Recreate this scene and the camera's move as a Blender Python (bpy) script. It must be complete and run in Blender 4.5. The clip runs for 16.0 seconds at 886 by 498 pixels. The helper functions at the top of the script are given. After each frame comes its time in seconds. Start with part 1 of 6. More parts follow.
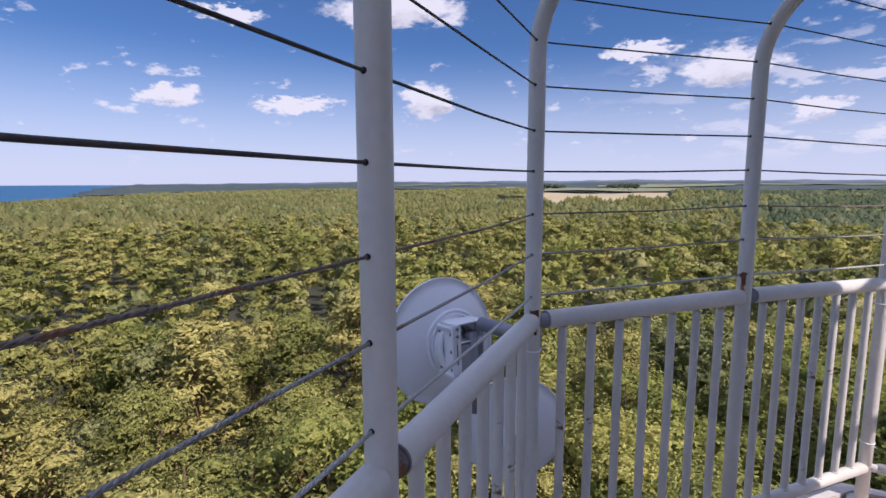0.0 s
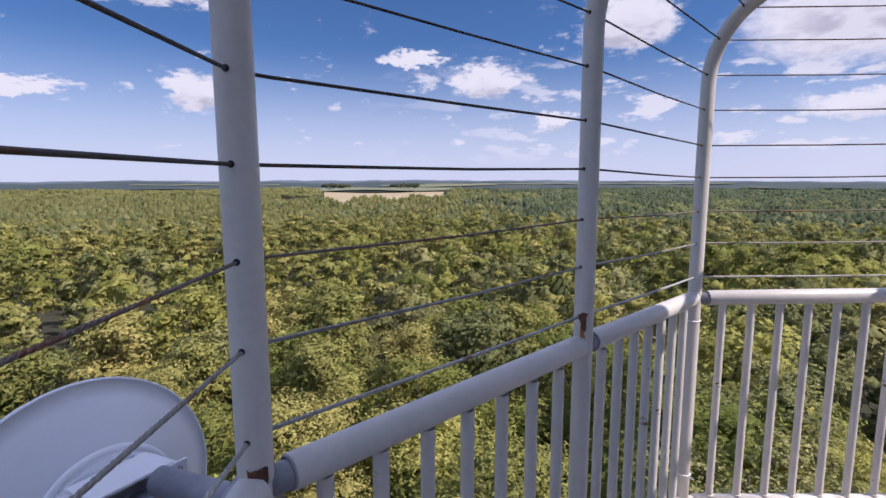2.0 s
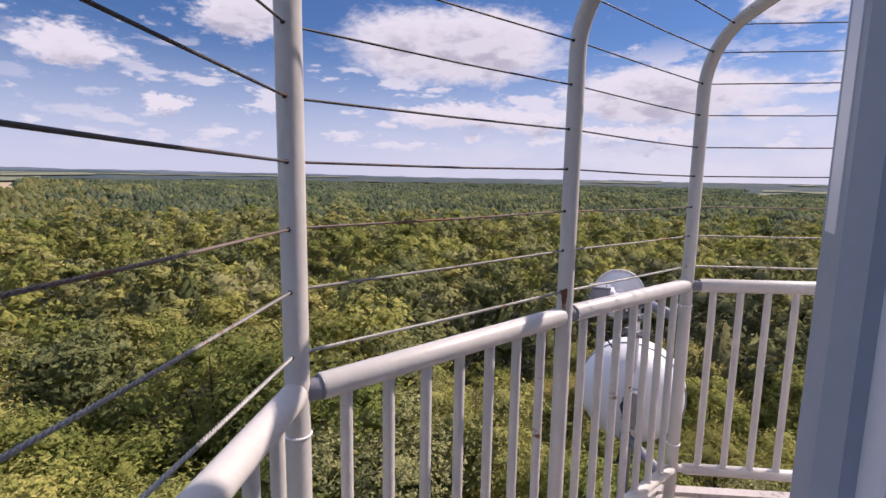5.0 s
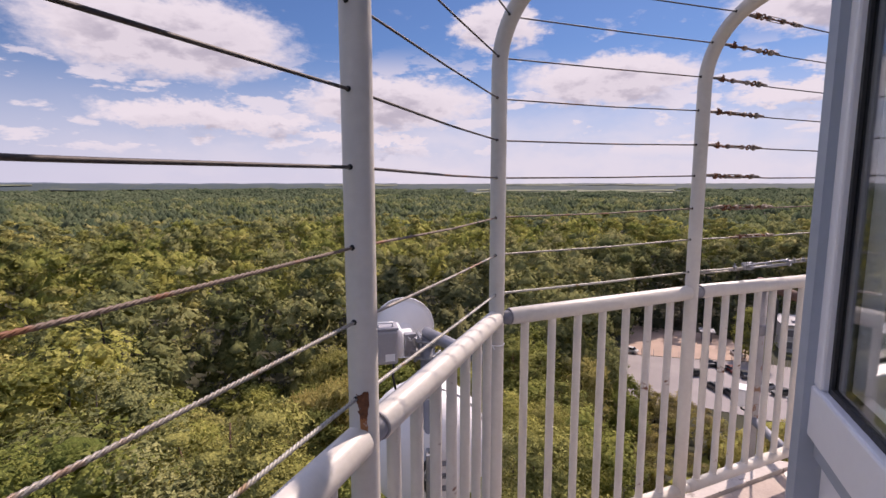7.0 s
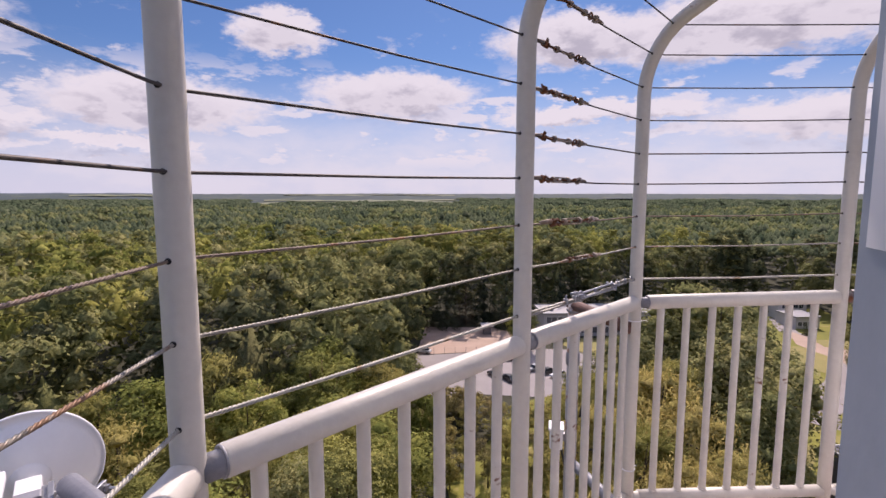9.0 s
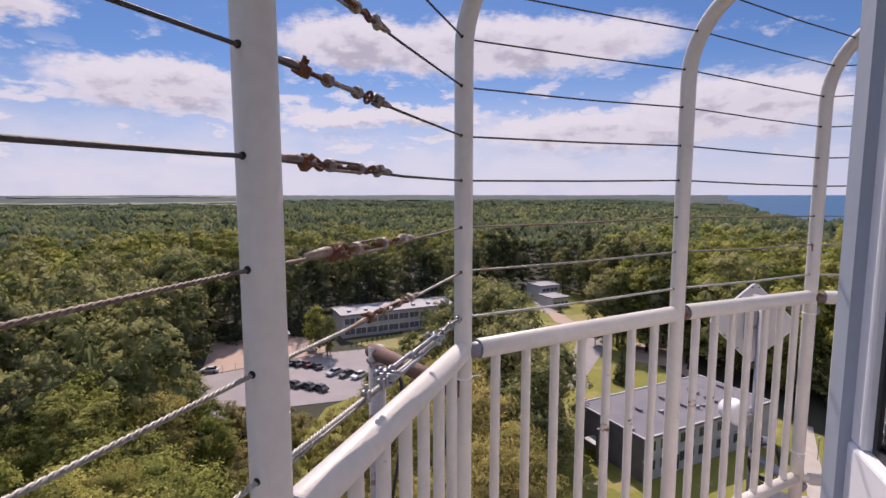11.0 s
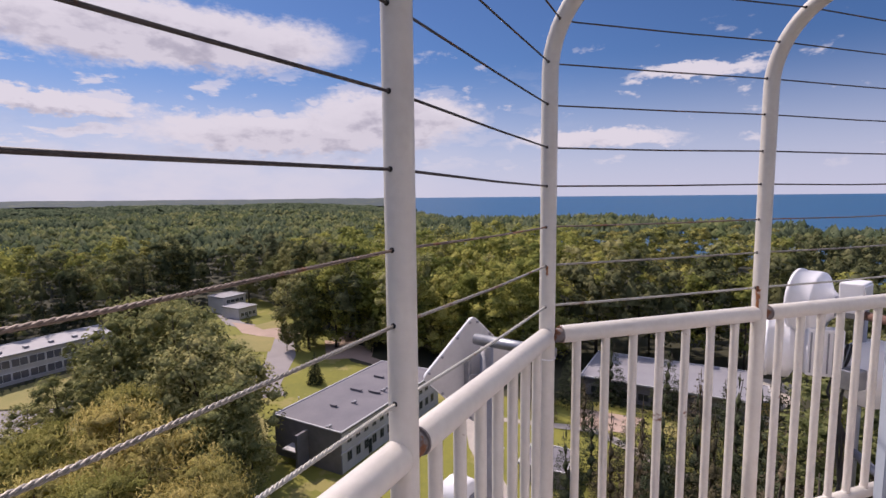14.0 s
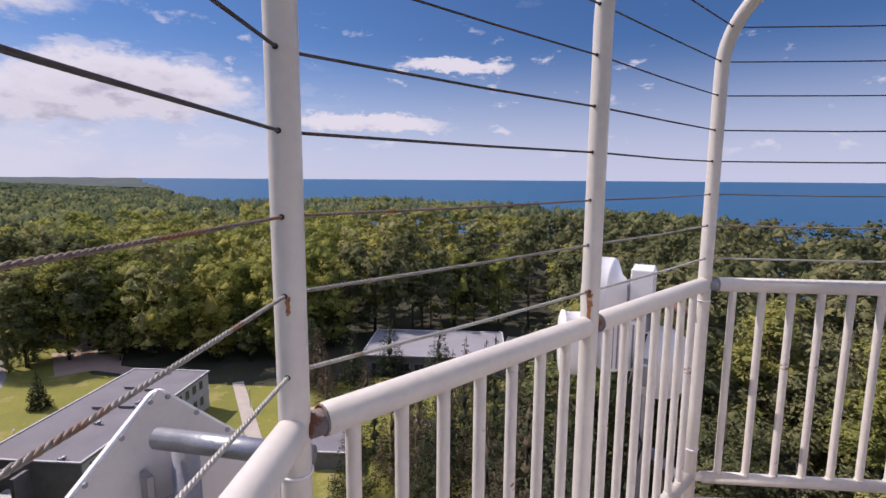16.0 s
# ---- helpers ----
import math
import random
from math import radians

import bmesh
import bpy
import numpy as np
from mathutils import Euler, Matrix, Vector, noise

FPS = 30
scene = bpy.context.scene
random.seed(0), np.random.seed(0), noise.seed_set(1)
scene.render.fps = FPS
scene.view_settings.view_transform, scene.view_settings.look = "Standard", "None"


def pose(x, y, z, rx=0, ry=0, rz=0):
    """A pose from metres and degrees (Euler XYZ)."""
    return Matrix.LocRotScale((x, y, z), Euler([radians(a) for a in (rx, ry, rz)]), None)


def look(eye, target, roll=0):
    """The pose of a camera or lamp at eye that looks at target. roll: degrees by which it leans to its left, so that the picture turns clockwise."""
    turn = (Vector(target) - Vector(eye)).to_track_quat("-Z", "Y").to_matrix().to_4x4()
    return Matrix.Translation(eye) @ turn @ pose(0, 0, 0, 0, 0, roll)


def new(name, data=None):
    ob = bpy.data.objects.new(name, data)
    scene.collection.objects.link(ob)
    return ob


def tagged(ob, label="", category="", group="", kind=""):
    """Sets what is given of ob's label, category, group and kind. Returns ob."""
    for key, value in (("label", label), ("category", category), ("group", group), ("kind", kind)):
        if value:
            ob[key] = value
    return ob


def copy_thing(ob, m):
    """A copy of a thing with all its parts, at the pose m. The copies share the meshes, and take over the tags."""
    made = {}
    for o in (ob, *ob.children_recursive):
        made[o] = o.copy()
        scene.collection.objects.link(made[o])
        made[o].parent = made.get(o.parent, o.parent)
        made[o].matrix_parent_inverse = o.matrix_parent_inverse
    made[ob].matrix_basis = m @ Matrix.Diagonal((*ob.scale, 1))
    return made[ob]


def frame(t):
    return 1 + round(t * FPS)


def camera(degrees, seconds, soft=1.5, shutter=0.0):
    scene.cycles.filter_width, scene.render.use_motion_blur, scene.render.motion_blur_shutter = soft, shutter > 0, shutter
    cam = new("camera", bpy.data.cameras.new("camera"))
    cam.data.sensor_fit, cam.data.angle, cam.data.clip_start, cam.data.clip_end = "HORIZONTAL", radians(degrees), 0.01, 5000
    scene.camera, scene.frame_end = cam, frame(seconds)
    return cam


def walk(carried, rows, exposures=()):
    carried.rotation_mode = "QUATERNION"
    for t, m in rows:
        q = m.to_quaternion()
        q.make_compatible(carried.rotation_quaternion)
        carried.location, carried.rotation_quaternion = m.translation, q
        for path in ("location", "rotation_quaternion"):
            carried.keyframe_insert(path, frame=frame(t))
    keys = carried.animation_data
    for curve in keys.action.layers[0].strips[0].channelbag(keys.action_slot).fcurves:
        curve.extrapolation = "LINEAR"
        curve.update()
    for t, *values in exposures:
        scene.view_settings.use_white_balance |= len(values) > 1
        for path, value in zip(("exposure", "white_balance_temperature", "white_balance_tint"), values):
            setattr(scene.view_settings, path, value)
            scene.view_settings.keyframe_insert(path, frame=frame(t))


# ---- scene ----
cam = camera(83.1, 16.0)
WALK = [
    (0, -1.806, -0.620, 1.515, -7.45, 0.16, 24.03),
    (0.5, -1.883, -0.450, 1.516, -6.69, 0.22, 17.08),
    (1, -1.858, -0.220, 1.529, -6.50, 0.42, 13.05),
    (1.5, -1.880, 0.014, 1.520, -6.92, 0.25, 6.92),
    (2, -1.901, 0.223, 1.526, -7.54, 0.12, 0.02),
    (2.5, -1.836, 0.426, 1.513, -7.62, -0.46, -5.80),
    (3, -1.771, 0.624, 1.519, -7.49, -0.53, -14.25),
    (3.5, -1.736, 0.839, 1.515, -7.86, -0.42, -24.88),
    (4, -1.614, 0.967, 1.510, -8.36, -0.44, -31.39),
    (4.2, -1.555, 1.016, 1.514, -8.37, -0.52, -33.38),
    (6.3, -0.935, 1.587, 1.520, -7.55, -0.53, -56.46),
    (6.5, -0.875, 1.640, 1.519, -7.53, -0.23, -60.09),
    (7, -0.713, 1.744, 1.525, -7.49, 0.09, -69.24),
    (7.5, -0.504, 1.773, 1.520, -7.55, -0.40, -76.08),
    (8, -0.293, 1.810, 1.515, -7.12, -0.77, -83.19),
    (8.5, -0.079, 1.847, 1.522, -6.88, -1.04, -89.36),
    (8.7, 0.010, 1.830, 1.511, -6.66, -0.61, -90.59),
    (10.8, 0.841, 1.602, 1.512, -6.06, 0.19, -113.44),
    (11, 0.910, 1.569, 1.509, -6.19, 0.05, -116.02),
    (11.5, 1.092, 1.493, 1.509, -6.83, -0.17, -123.96),
    (12, 1.252, 1.335, 1.502, -6.75, -0.13, -129.32),
    (12.5, 1.385, 1.192, 1.504, -6.21, -0.28, -134.51),
    (13, 1.543, 1.055, 1.510, -5.94, -0.02, -141.24),
    (13.5, 1.633, 0.850, 1.511, -6.05, 0.52, -146.19),
    (14, 1.689, 0.700, 1.514, -5.94, 0.55, -151.23),
    (14.5, 1.800, 0.531, 1.502, -6.42, 0.04, -159.98),
    (15, 1.850, 0.343, 1.491, -6.96, -0.23, -166.85),
    (15.5, 1.849, 0.100, 1.481, -7.36, -0.47, -171.02),
    (16, 1.872, -0.102, 1.474, -7.93, -0.39, -176.38),
]
walk(cam, [(t, pose(x, y, z, 90 + pitch, roll, yaw)) for t, x, y, z, pitch, roll, yaw in WALK],
     [(0, .42, 5990, 21), (3.5, .36, 6030, 22), (7, .32, 6700, 26), (11, .24, 6400, 24), (13, .17, 6480, 22), (14.5, .17, 6360, 24), (16, .23, 6230, 22)])

# ---------------------------------------------------------------- sky and sun
SUN_AZ, SUN_EL = -17.0, 48.0
world = bpy.data.worlds.new("sky")
scene.world = world
world.use_nodes = True
wt = world.node_tree


def wmath(op, a, b=None):
    n = wt.nodes.new("ShaderNodeMath")
    n.operation = op
    for i, v in enumerate((a, b)):
        if v is None:
            continue
        if isinstance(v, (int, float)):
            n.inputs[i].default_value = v
        else:
            wt.links.new(v, n.inputs[i])
    return n.outputs[0]


def wvec(op, a, b):
    n = wt.nodes.new("ShaderNodeVectorMath")
    n.operation = op
    for i, v in enumerate((a, b)):
        if v is None:
            continue
        if isinstance(v, (tuple, list)):
            n.inputs[i].default_value = v
        else:
            wt.links.new(v, n.inputs[i])
    return n.outputs["Value"] if op == "LENGTH" else n.outputs[0]


def wrange(v, a, b, c, d, smooth=True):
    n = wt.nodes.new("ShaderNodeMapRange")
    n.interpolation_type = "SMOOTHSTEP" if smooth else "LINEAR"
    wt.links.new(v, n.inputs[0])
    for i, x in enumerate((a, b, c, d)):
        n.inputs[i + 1].default_value = x
    return n.outputs[0]


def wmix(f, a, b):
    n = wt.nodes.new("ShaderNodeMix")
    n.data_type = "RGBA"
    for sock, v in ((n.inputs[0], f), (n.inputs[6], a), (n.inputs[7], b)):
        if isinstance(v, (int, float, tuple)):
            sock.default_value = v
        else:
            wt.links.new(v, sock)
    return n.outputs[2]


def wnoise(vec, scale, detail=4, rough=0.55):
    n = wt.nodes.new("ShaderNodeTexNoise")
    wt.links.new(vec, n.inputs["Vector"])
    n.inputs["Scale"].default_value, n.inputs["Detail"].default_value, n.inputs["Roughness"].default_value = scale, detail, rough
    return n


sky = wt.nodes.new("ShaderNodeTexSky")
sky.sky_type, sky.sun_disc = "NISHITA", False
sky.sun_elevation, sky.sun_rotation = radians(SUN_EL), radians(90 - SUN_AZ)
sky.air_density, sky.dust_density, sky.ozone_density = 1.0, 0.4, 2.0
direction = wt.nodes.new("ShaderNodeTexCoord").outputs["Generated"]
split = wt.nodes.new("ShaderNodeSeparateXYZ")
wt.links.new(direction, split.inputs[0])
az = wmath("MULTIPLY", wmath("ARCTAN2", split.outputs[1], split.outputs[0]), 57.2958)
el = wmath("MULTIPLY", wmath("ARCSINE", split.outputs[2]), 57.2958)
join = wt.nodes.new("ShaderNodeCombineXYZ")
wt.links.new(az, join.inputs[0]), wt.links.new(el, join.inputs[1])
stretched = wvec("MULTIPLY", direction, (1, 1, 2.2))
warp = wvec("MULTIPLY", wvec("SUBTRACT", wnoise(stretched, 7, 3).outputs["Color"], (.5, .5, .5)), (6.5, 2.2, 0))
warp2 = wvec("MULTIPLY", wvec("SUBTRACT", wnoise(stretched, 26, 4, .6).outputs["Color"], (.5, .5, .5)), (5.0, 2.4, 0))
warp3 = wvec("MULTIPLY", wvec("SUBTRACT", wnoise(stretched, 80, 4, .62).outputs["Color"], (.5, .5, .5)), (2.2, 1.2, 0))
spot = wvec("ADD", wvec("ADD", wvec("ADD", join.outputs[0], warp), warp2), warp3)
# fair-weather cumulus: azimuth, elevation, half width, half height in degrees
CLOUDS = [(129.9, 8.4, 3.8, 0.8), (141.5, 8.5, 3.0, 1.1), (119.7, 17.9, 7.3, 1.6), (115.7, 9.1, 2.7, 1.8), (92.9, 13.0, 3.5, 0.8), (84.9, 11.0, 4.5, 2.0), (135.6, 16.6, 3.7, 0.8), (78.1, 6.7, 2.5, 0.9), (70.4, 15.9, 4.9, 2.6), (48.3, 6.9, 7.5, 1.6), (48.3, 13.9, 12.6, 4.0), (42.6, 6.6, 9.7, 1.3), (26.3, 8.7, 10.7, 3.0), (3.0, 10.7, 10.2, 2.6), (14.5, 16.3, 4.9, 2.4), (28.9, 4.9, 7.9, 0.7), (-16.8, 16.0, 9.0, 3.0), (-15.4, 8.4, 7.9, 1.1), (-32.6, 15.6, 19.5, 3.2), (-45.9, 7.0, 19.0, 2.4), (-87.1, 12.1, 6.7, 0.9), (-23.5, 8.6, 9.0, 1.2), (-78.4, 6.1, 9.2, 1.1), (-55.6, 8.7, 10.6, 3.1)]
near = above = None
raised = wvec("ADD", spot, (0, 1.3, 0))
for a0, e0, wa, he in CLOUDS:
    d = wvec("LENGTH", wvec("MULTIPLY", wvec("SUBTRACT", spot, (a0, e0, 0)), (1 / wa, 1 / he, 0)), None)
    near = d if near is None else wmath("MINIMUM", near, d)
    d = wvec("LENGTH", wvec("MULTIPLY", wvec("SUBTRACT", raised, (a0, e0, 0)), (1 / wa, 1 / he, 0)), None)
    above = d if above is None else wmath("MINIMUM", above, d)
cover = wrange(near, 1.14, 0.70, 0, .97)
# small stray tufts and a thin veil low down on the sunny side
tuft = wrange(wnoise(stretched, 13, 5, .6).outputs[0], .60, .70, 0, .75)
tuft = wmath("MULTIPLY", tuft, wmath("MULTIPLY", wrange(el, 1.0, 5, 0, 1), wrange(el, 20, 11, 0, 1)))
field_of = wmath("MULTIPLY", wrange(wmath("ABSOLUTE", wmath("SUBTRACT", az, 12)), 92, 55, 0, 1), wmath("MULTIPLY", wrange(el, 1.5, 4, 0, 1), wrange(el, 15, 10, 0, 1)))
flat = wvec("MULTIPLY", direction, (1, 1, 3.4))
tuft = wmath("MAXIMUM", tuft, wmath("MULTIPLY", field_of, wrange(wnoise(flat, 8.5, 6, .6).outputs[0], .53, .61, 0, .82)))
veil = wmath("MULTIPLY", wrange(wmath("ABSOLUTE", wmath("ADD", az, 5)), 75, 30, 0, .55), wmath("MULTIPLY", wrange(el, 11, 3, 0, 1), wrange(wnoise(stretched, 9, 4).outputs[0], .35, .62, .3, 1)))
# cloud cover above the view, added to light the shaded sides
high = wmath("MULTIPLY", wrange(wnoise(stretched, 2.6, 5, .6).outputs[0], .43, .55, 0, .90), wrange(el, 25, 36, 0, 1))
cover = wmath("MAXIMUM", wmath("MAXIMUM", cover, wmath("MAXIMUM", tuft, high)), veil)
shade = wrange(wnoise(wvec("ADD", stretched, (0, 0, .06)), 17, 4).outputs[0], .38, .66, 0, 1)
core = wmath("MULTIPLY", wrange(above, 1.0, .35, 0, 1), wmath("MAXIMUM", shade, .25))
cloud = wmix(core, (.63, .615, .64, 1), (.39, .38, .43, 1))
# unseen cloud overhead, added bright and bluish to fill the shaded surfaces
cloud = wmix(wrange(el, 26, 42, 0, 1), cloud, (.74, .82, 1.02, 1))
haze = wrange(el, -1, 15, .88, 0)
clear = wvec("MULTIPLY", sky.outputs[0], (.0345, .0495, .068))
clear = wmix(wrange(az, -70, -112, 0, .22), clear, (.02, .08, .22, 1))
clear = wmix(haze, clear, (.52, .54, .65, 1))
bg = wt.nodes["Background"]
wt.links.new(wmix(cover, clear, cloud), bg.inputs[0])
bg.inputs[1].default_value = 1.0

sun = new("sun", bpy.data.lights.new("sun", "SUN"))
sun.data.energy, sun.data.angle, sun.data.color = 3.9, radians(0.55), (1.0, .905, .77)
sun.matrix_world = look((40 * math.cos(radians(SUN_EL)) * math.cos(radians(SUN_AZ)), 40 * math.cos(radians(SUN_EL)) * math.sin(radians(SUN_AZ)), 40 * math.sin(radians(SUN_EL))), (0, 0, 0))
scene.view_settings.exposure = 0.35


# ---------------------------------------------------------------- materials
def surface(name, c1, c2, scale=8.0, rough=0.6, bump=0.1, metal=0.0, fine=90.0, stains=None, threshold=0.66, by_object=0.0, coat=0.0):
    """Two colours mixed by coarse and fine noise; stains: a third colour where a noise passes the threshold."""
    m = bpy.data.materials.new(name)
    m.use_nodes = True
    t = m.node_tree
    bsdf = t.nodes["Principled BSDF"]
    co = t.nodes.new("ShaderNodeTexCoord").outputs["Object"]

    def noise_of(s, detail=5):
        n = t.nodes.new("ShaderNodeTexNoise")
        n.inputs["Scale"].default_value, n.inputs["Detail"].default_value = s, detail
        t.links.new(co, n.inputs["Vector"])
        return n.outputs[0]

    def ranged(v, a, b):
        n = t.nodes.new("ShaderNodeMapRange")
        t.links.new(v, n.inputs[0])
        n.inputs[1].default_value, n.inputs[2].default_value = a, b
        return n.outputs[0]

    def mixed(f, a, b):
        n = t.nodes.new("ShaderNodeMix")
        n.data_type = "RGBA"
        for sock, v in ((n.inputs[0], f), (n.inputs[6], a), (n.inputs[7], b)):
            if isinstance(v, tuple):
                sock.default_value = (*v, 1)
            elif isinstance(v, float):
                sock.default_value = v
            else:
                t.links.new(v, sock)
        return n.outputs[2]

    coarse, grain = noise_of(scale), noise_of(fine, 3)
    add = t.nodes.new("ShaderNodeMath")
    add.operation = "ADD"
    half = t.nodes.new("ShaderNodeMath")
    half.operation = "MULTIPLY"
    half.inputs[1].default_value = .5
    t.links.new(grain, half.inputs[0])
    t.links.new(coarse, add.inputs[0]), t.links.new(half.outputs[0], add.inputs[1])
    col = mixed(ranged(add.outputs[0], .5, 1.0), c1, c2)
    if stains:
        spots = t.nodes.new("ShaderNodeMath")
        spots.operation = "ADD"
        t.links.new(noise_of(scale * 1.7), spots.inputs[0])
        n2 = t.nodes.new("ShaderNodeMath")
        n2.operation = "MULTIPLY"
        n2.inputs[1].default_value = .35
        t.links.new(noise_of(scale * 9), n2.inputs[0]), t.links.new(n2.outputs[0], spots.inputs[1])
        col = mixed(ranged(spots.outputs[0], threshold + .175, threshold + .24), col, stains)
    if by_object:
        info = t.nodes.new("ShaderNodeObjectInfo").outputs["Random"]
        hsv = t.nodes.new("ShaderNodeHueSaturation")
        n = t.nodes.new("ShaderNodeMapRange")
        t.links.new(info, n.inputs[0])
        n.inputs[3].default_value, n.inputs[4].default_value = 1 - by_object, 1 + by_object
        t.links.new(n.outputs[0], hsv.inputs["Value"]), t.links.new(col, hsv.inputs["Color"])
        col = hsv.outputs[0]
    t.links.new(col, bsdf.inputs["Base Color"])
    bsdf.inputs["Roughness"].default_value, bsdf.inputs["Metallic"].default_value = rough, metal
    bsdf.inputs["Coat Weight"].default_value = coat
    if bump:
        b = t.nodes.new("ShaderNodeBump")
        b.inputs["Strength"].default_value, b.inputs["Distance"].default_value = bump, .02
        t.links.new(add.outputs[0], b.inputs["Height"]), t.links.new(b.outputs[0], bsdf.inputs["Normal"])
    return m


def foliage(name, dark, light, glow=.28, spread=.30):
    """Leaves: two greens by leaf, shifted tree by tree, with light passing through."""
    m = bpy.data.materials.new(name)
    m.use_nodes = True
    t = m.node_tree
    t.nodes.remove(t.nodes["Principled BSDF"])
    leaf = t.nodes.new("ShaderNodeNewGeometry").outputs["Random Per Island"]
    own = t.nodes.new("ShaderNodeObjectInfo").outputs["Random"]
    tint = t.nodes.new("ShaderNodeAttribute")
    tint.attribute_name = "tint"
    mix = t.nodes.new("ShaderNodeMix")
    mix.data_type = "RGBA"
    mix.inputs[6].default_value, mix.inputs[7].default_value = (*dark, 1), (*light, 1)
    t.links.new(leaf, mix.inputs[0])
    total = t.nodes.new("ShaderNodeMath")
    total.operation = "ADD"
    t.links.new(own, total.inputs[0]), t.links.new(tint.outputs["Fac"], total.inputs[1])
    wrap = t.nodes.new("ShaderNodeMath")
    wrap.operation = "FRACT"
    t.links.new(total.outputs[0], wrap.inputs[0])
    hsv = t.nodes.new("ShaderNodeHueSaturation")
    hue = t.nodes.new("ShaderNodeMapRange")
    hue.inputs[3].default_value, hue.inputs[4].default_value = .484, .52
    val = t.nodes.new("ShaderNodeMapRange")
    val.inputs[3].default_value, val.inputs[4].default_value = 1 + spread, 1 - spread
    t.links.new(wrap.outputs[0], hue.inputs[0]), t.links.new(wrap.outputs[0], val.inputs[0])
    t.links.new(hue.outputs[0], hsv.inputs["Hue"]), t.links.new(val.outputs[0], hsv.inputs["Value"])
    t.links.new(mix.outputs[2], hsv.inputs["Color"])
    # clumps of twigs: uneven relief and tone inside a crown
    clump = t.nodes.new("ShaderNodeTexNoise")
    clump.inputs["Scale"].default_value, clump.inputs["Detail"].default_value, clump.inputs["Roughness"].default_value = .9, 3, .6
    t.links.new(t.nodes.new("ShaderNodeTexCoord").outputs["Object"], clump.inputs["Vector"])
    relief = t.nodes.new("ShaderNodeBump")
    cells = t.nodes.new("ShaderNodeTexVoronoi")
    cells.inputs["Scale"].default_value = 8.0
    t.links.new(clump.inputs["Vector"].links[0].from_socket, cells.inputs["Vector"])
    tone = t.nodes.new("ShaderNodeMapRange")
    tone.inputs[3].default_value, tone.inputs[4].default_value = .74, 1.36
    cell = t.nodes.new("ShaderNodeSeparateXYZ")
    t.links.new(cells.outputs["Color"], cell.inputs[0]), t.links.new(cell.outputs[0], tone.inputs[0])
    leafy = t.nodes.new("ShaderNodeVectorMath")
    leafy.operation = "MULTIPLY"
    t.links.new(hsv.outputs[0], leafy.inputs[0]), t.links.new(tone.outputs[0], leafy.inputs[1])
    fine = t.nodes.new("ShaderNodeMath")
    fine.operation = "MULTIPLY_ADD"
    fine.inputs[1].default_value = -.45
    t.links.new(cells.outputs["Distance"], fine.inputs[0]), t.links.new(clump.outputs[0], fine.inputs[2])
    relief.inputs["Strength"].default_value, relief.inputs["Distance"].default_value = .40, 1.0
    t.links.new(fine.outputs[0], relief.inputs["Height"])
    diff, trans = t.nodes.new("ShaderNodeBsdfDiffuse"), t.nodes.new("ShaderNodeBsdfTranslucent")
    both = t.nodes.new("ShaderNodeMixShader")
    both.inputs[0].default_value = glow
    t.links.new(leafy.outputs[0], diff.inputs[0]), t.links.new(leafy.outputs[0], trans.inputs[0])
    t.links.new(relief.outputs[0], diff.inputs["Normal"])
    t.links.new(diff.outputs[0], both.inputs[1]), t.links.new(trans.outputs[0], both.inputs[2])
    t.links.new(both.outputs[0], t.nodes["Material Output"].inputs[0])
    return m


def glass(name, tint, rough=.02):
    m = bpy.data.materials.new(name)
    m.use_nodes = True
    b = m.node_tree.nodes["Principled BSDF"]
    b.inputs["Base Color"].default_value = (*tint, 1)
    b.inputs["Roughness"].default_value, b.inputs["Transmission Weight"].default_value, b.inputs["IOR"].default_value = rough, 1.0, 1.45
    return m


PAINT = surface("white_paint", (.71, .67, .615), (.61, .57, .52), 5, .42, .08, fine=60, stains=(.30, .15, .07), threshold=.725)
CHIPPED = surface("chipped_white_paint", (.71, .67, .62), (.60, .56, .52), 7, .5, .15, fine=60, stains=(.20, .085, .045), threshold=.635)
CLEAN = surface("white_enamel", (.90, .89, .91), (.85, .84, .86), 3, .35, .03, fine=40)
SLEEVE = surface("rusted_grey_sleeve", (.24, .22, .22), (.14, .12, .12), 20, .7, .3, fine=150, stains=(.20, .075, .03), threshold=.50)
ORANGERUST = surface("orange_rust_run", (.50, .22, .085), (.34, .13, .05), 40, .8, .3, fine=200, stains=(.60, .50, .42), threshold=.58)
RUST = surface("rust", (.22, .085, .035), (.09, .035, .02), 30, .85, .5, fine=200)
BROWNSTEEL = surface("brown_weathered_steel", (.31, .26, .23), (.17, .135, .12), 25, .6, .3, .3, 160)
PALERUST = surface("pale_rusty_steel", (.42, .35, .29), (.25, .17, .12), 20, .6, .3, .2, 160)
GREYBOX = surface("grey_enamel", (.40, .39, .41), (.34, .33, .36), 6, .45, .04, fine=60)
RUSTPIPE = surface("rusty_pipe", (.20, .10, .07), (.11, .06, .05), 14, .7, .3, fine=150)
WORNPIPE = surface("weathered_pale_pipe", (.46, .43, .42), (.33, .31, .31), 9, .6, .2, fine=120, stains=(.24, .13, .08), threshold=.60)
STEEL = surface("galvanised_steel", (.40, .40, .42), (.26, .27, .30), 18, .42, .1, .75, 160)
DULL = surface("dull_grey_metal", (.33, .33, .36), (.22, .22, .25), 12, .5, .1, .3, 120)
ROPE = surface("wire_rope_steel", (.36, .34, .31), (.27, .24, .21), 4, .5, .1, .35, 120, stains=(.24, .14, .085), threshold=.60)
PALEROPE = surface("pale_wire_rope_steel", (.52, .50, .46), (.36, .34, .30), 5, .5, .1, .3, 130, stains=(.30, .20, .12), threshold=.64)
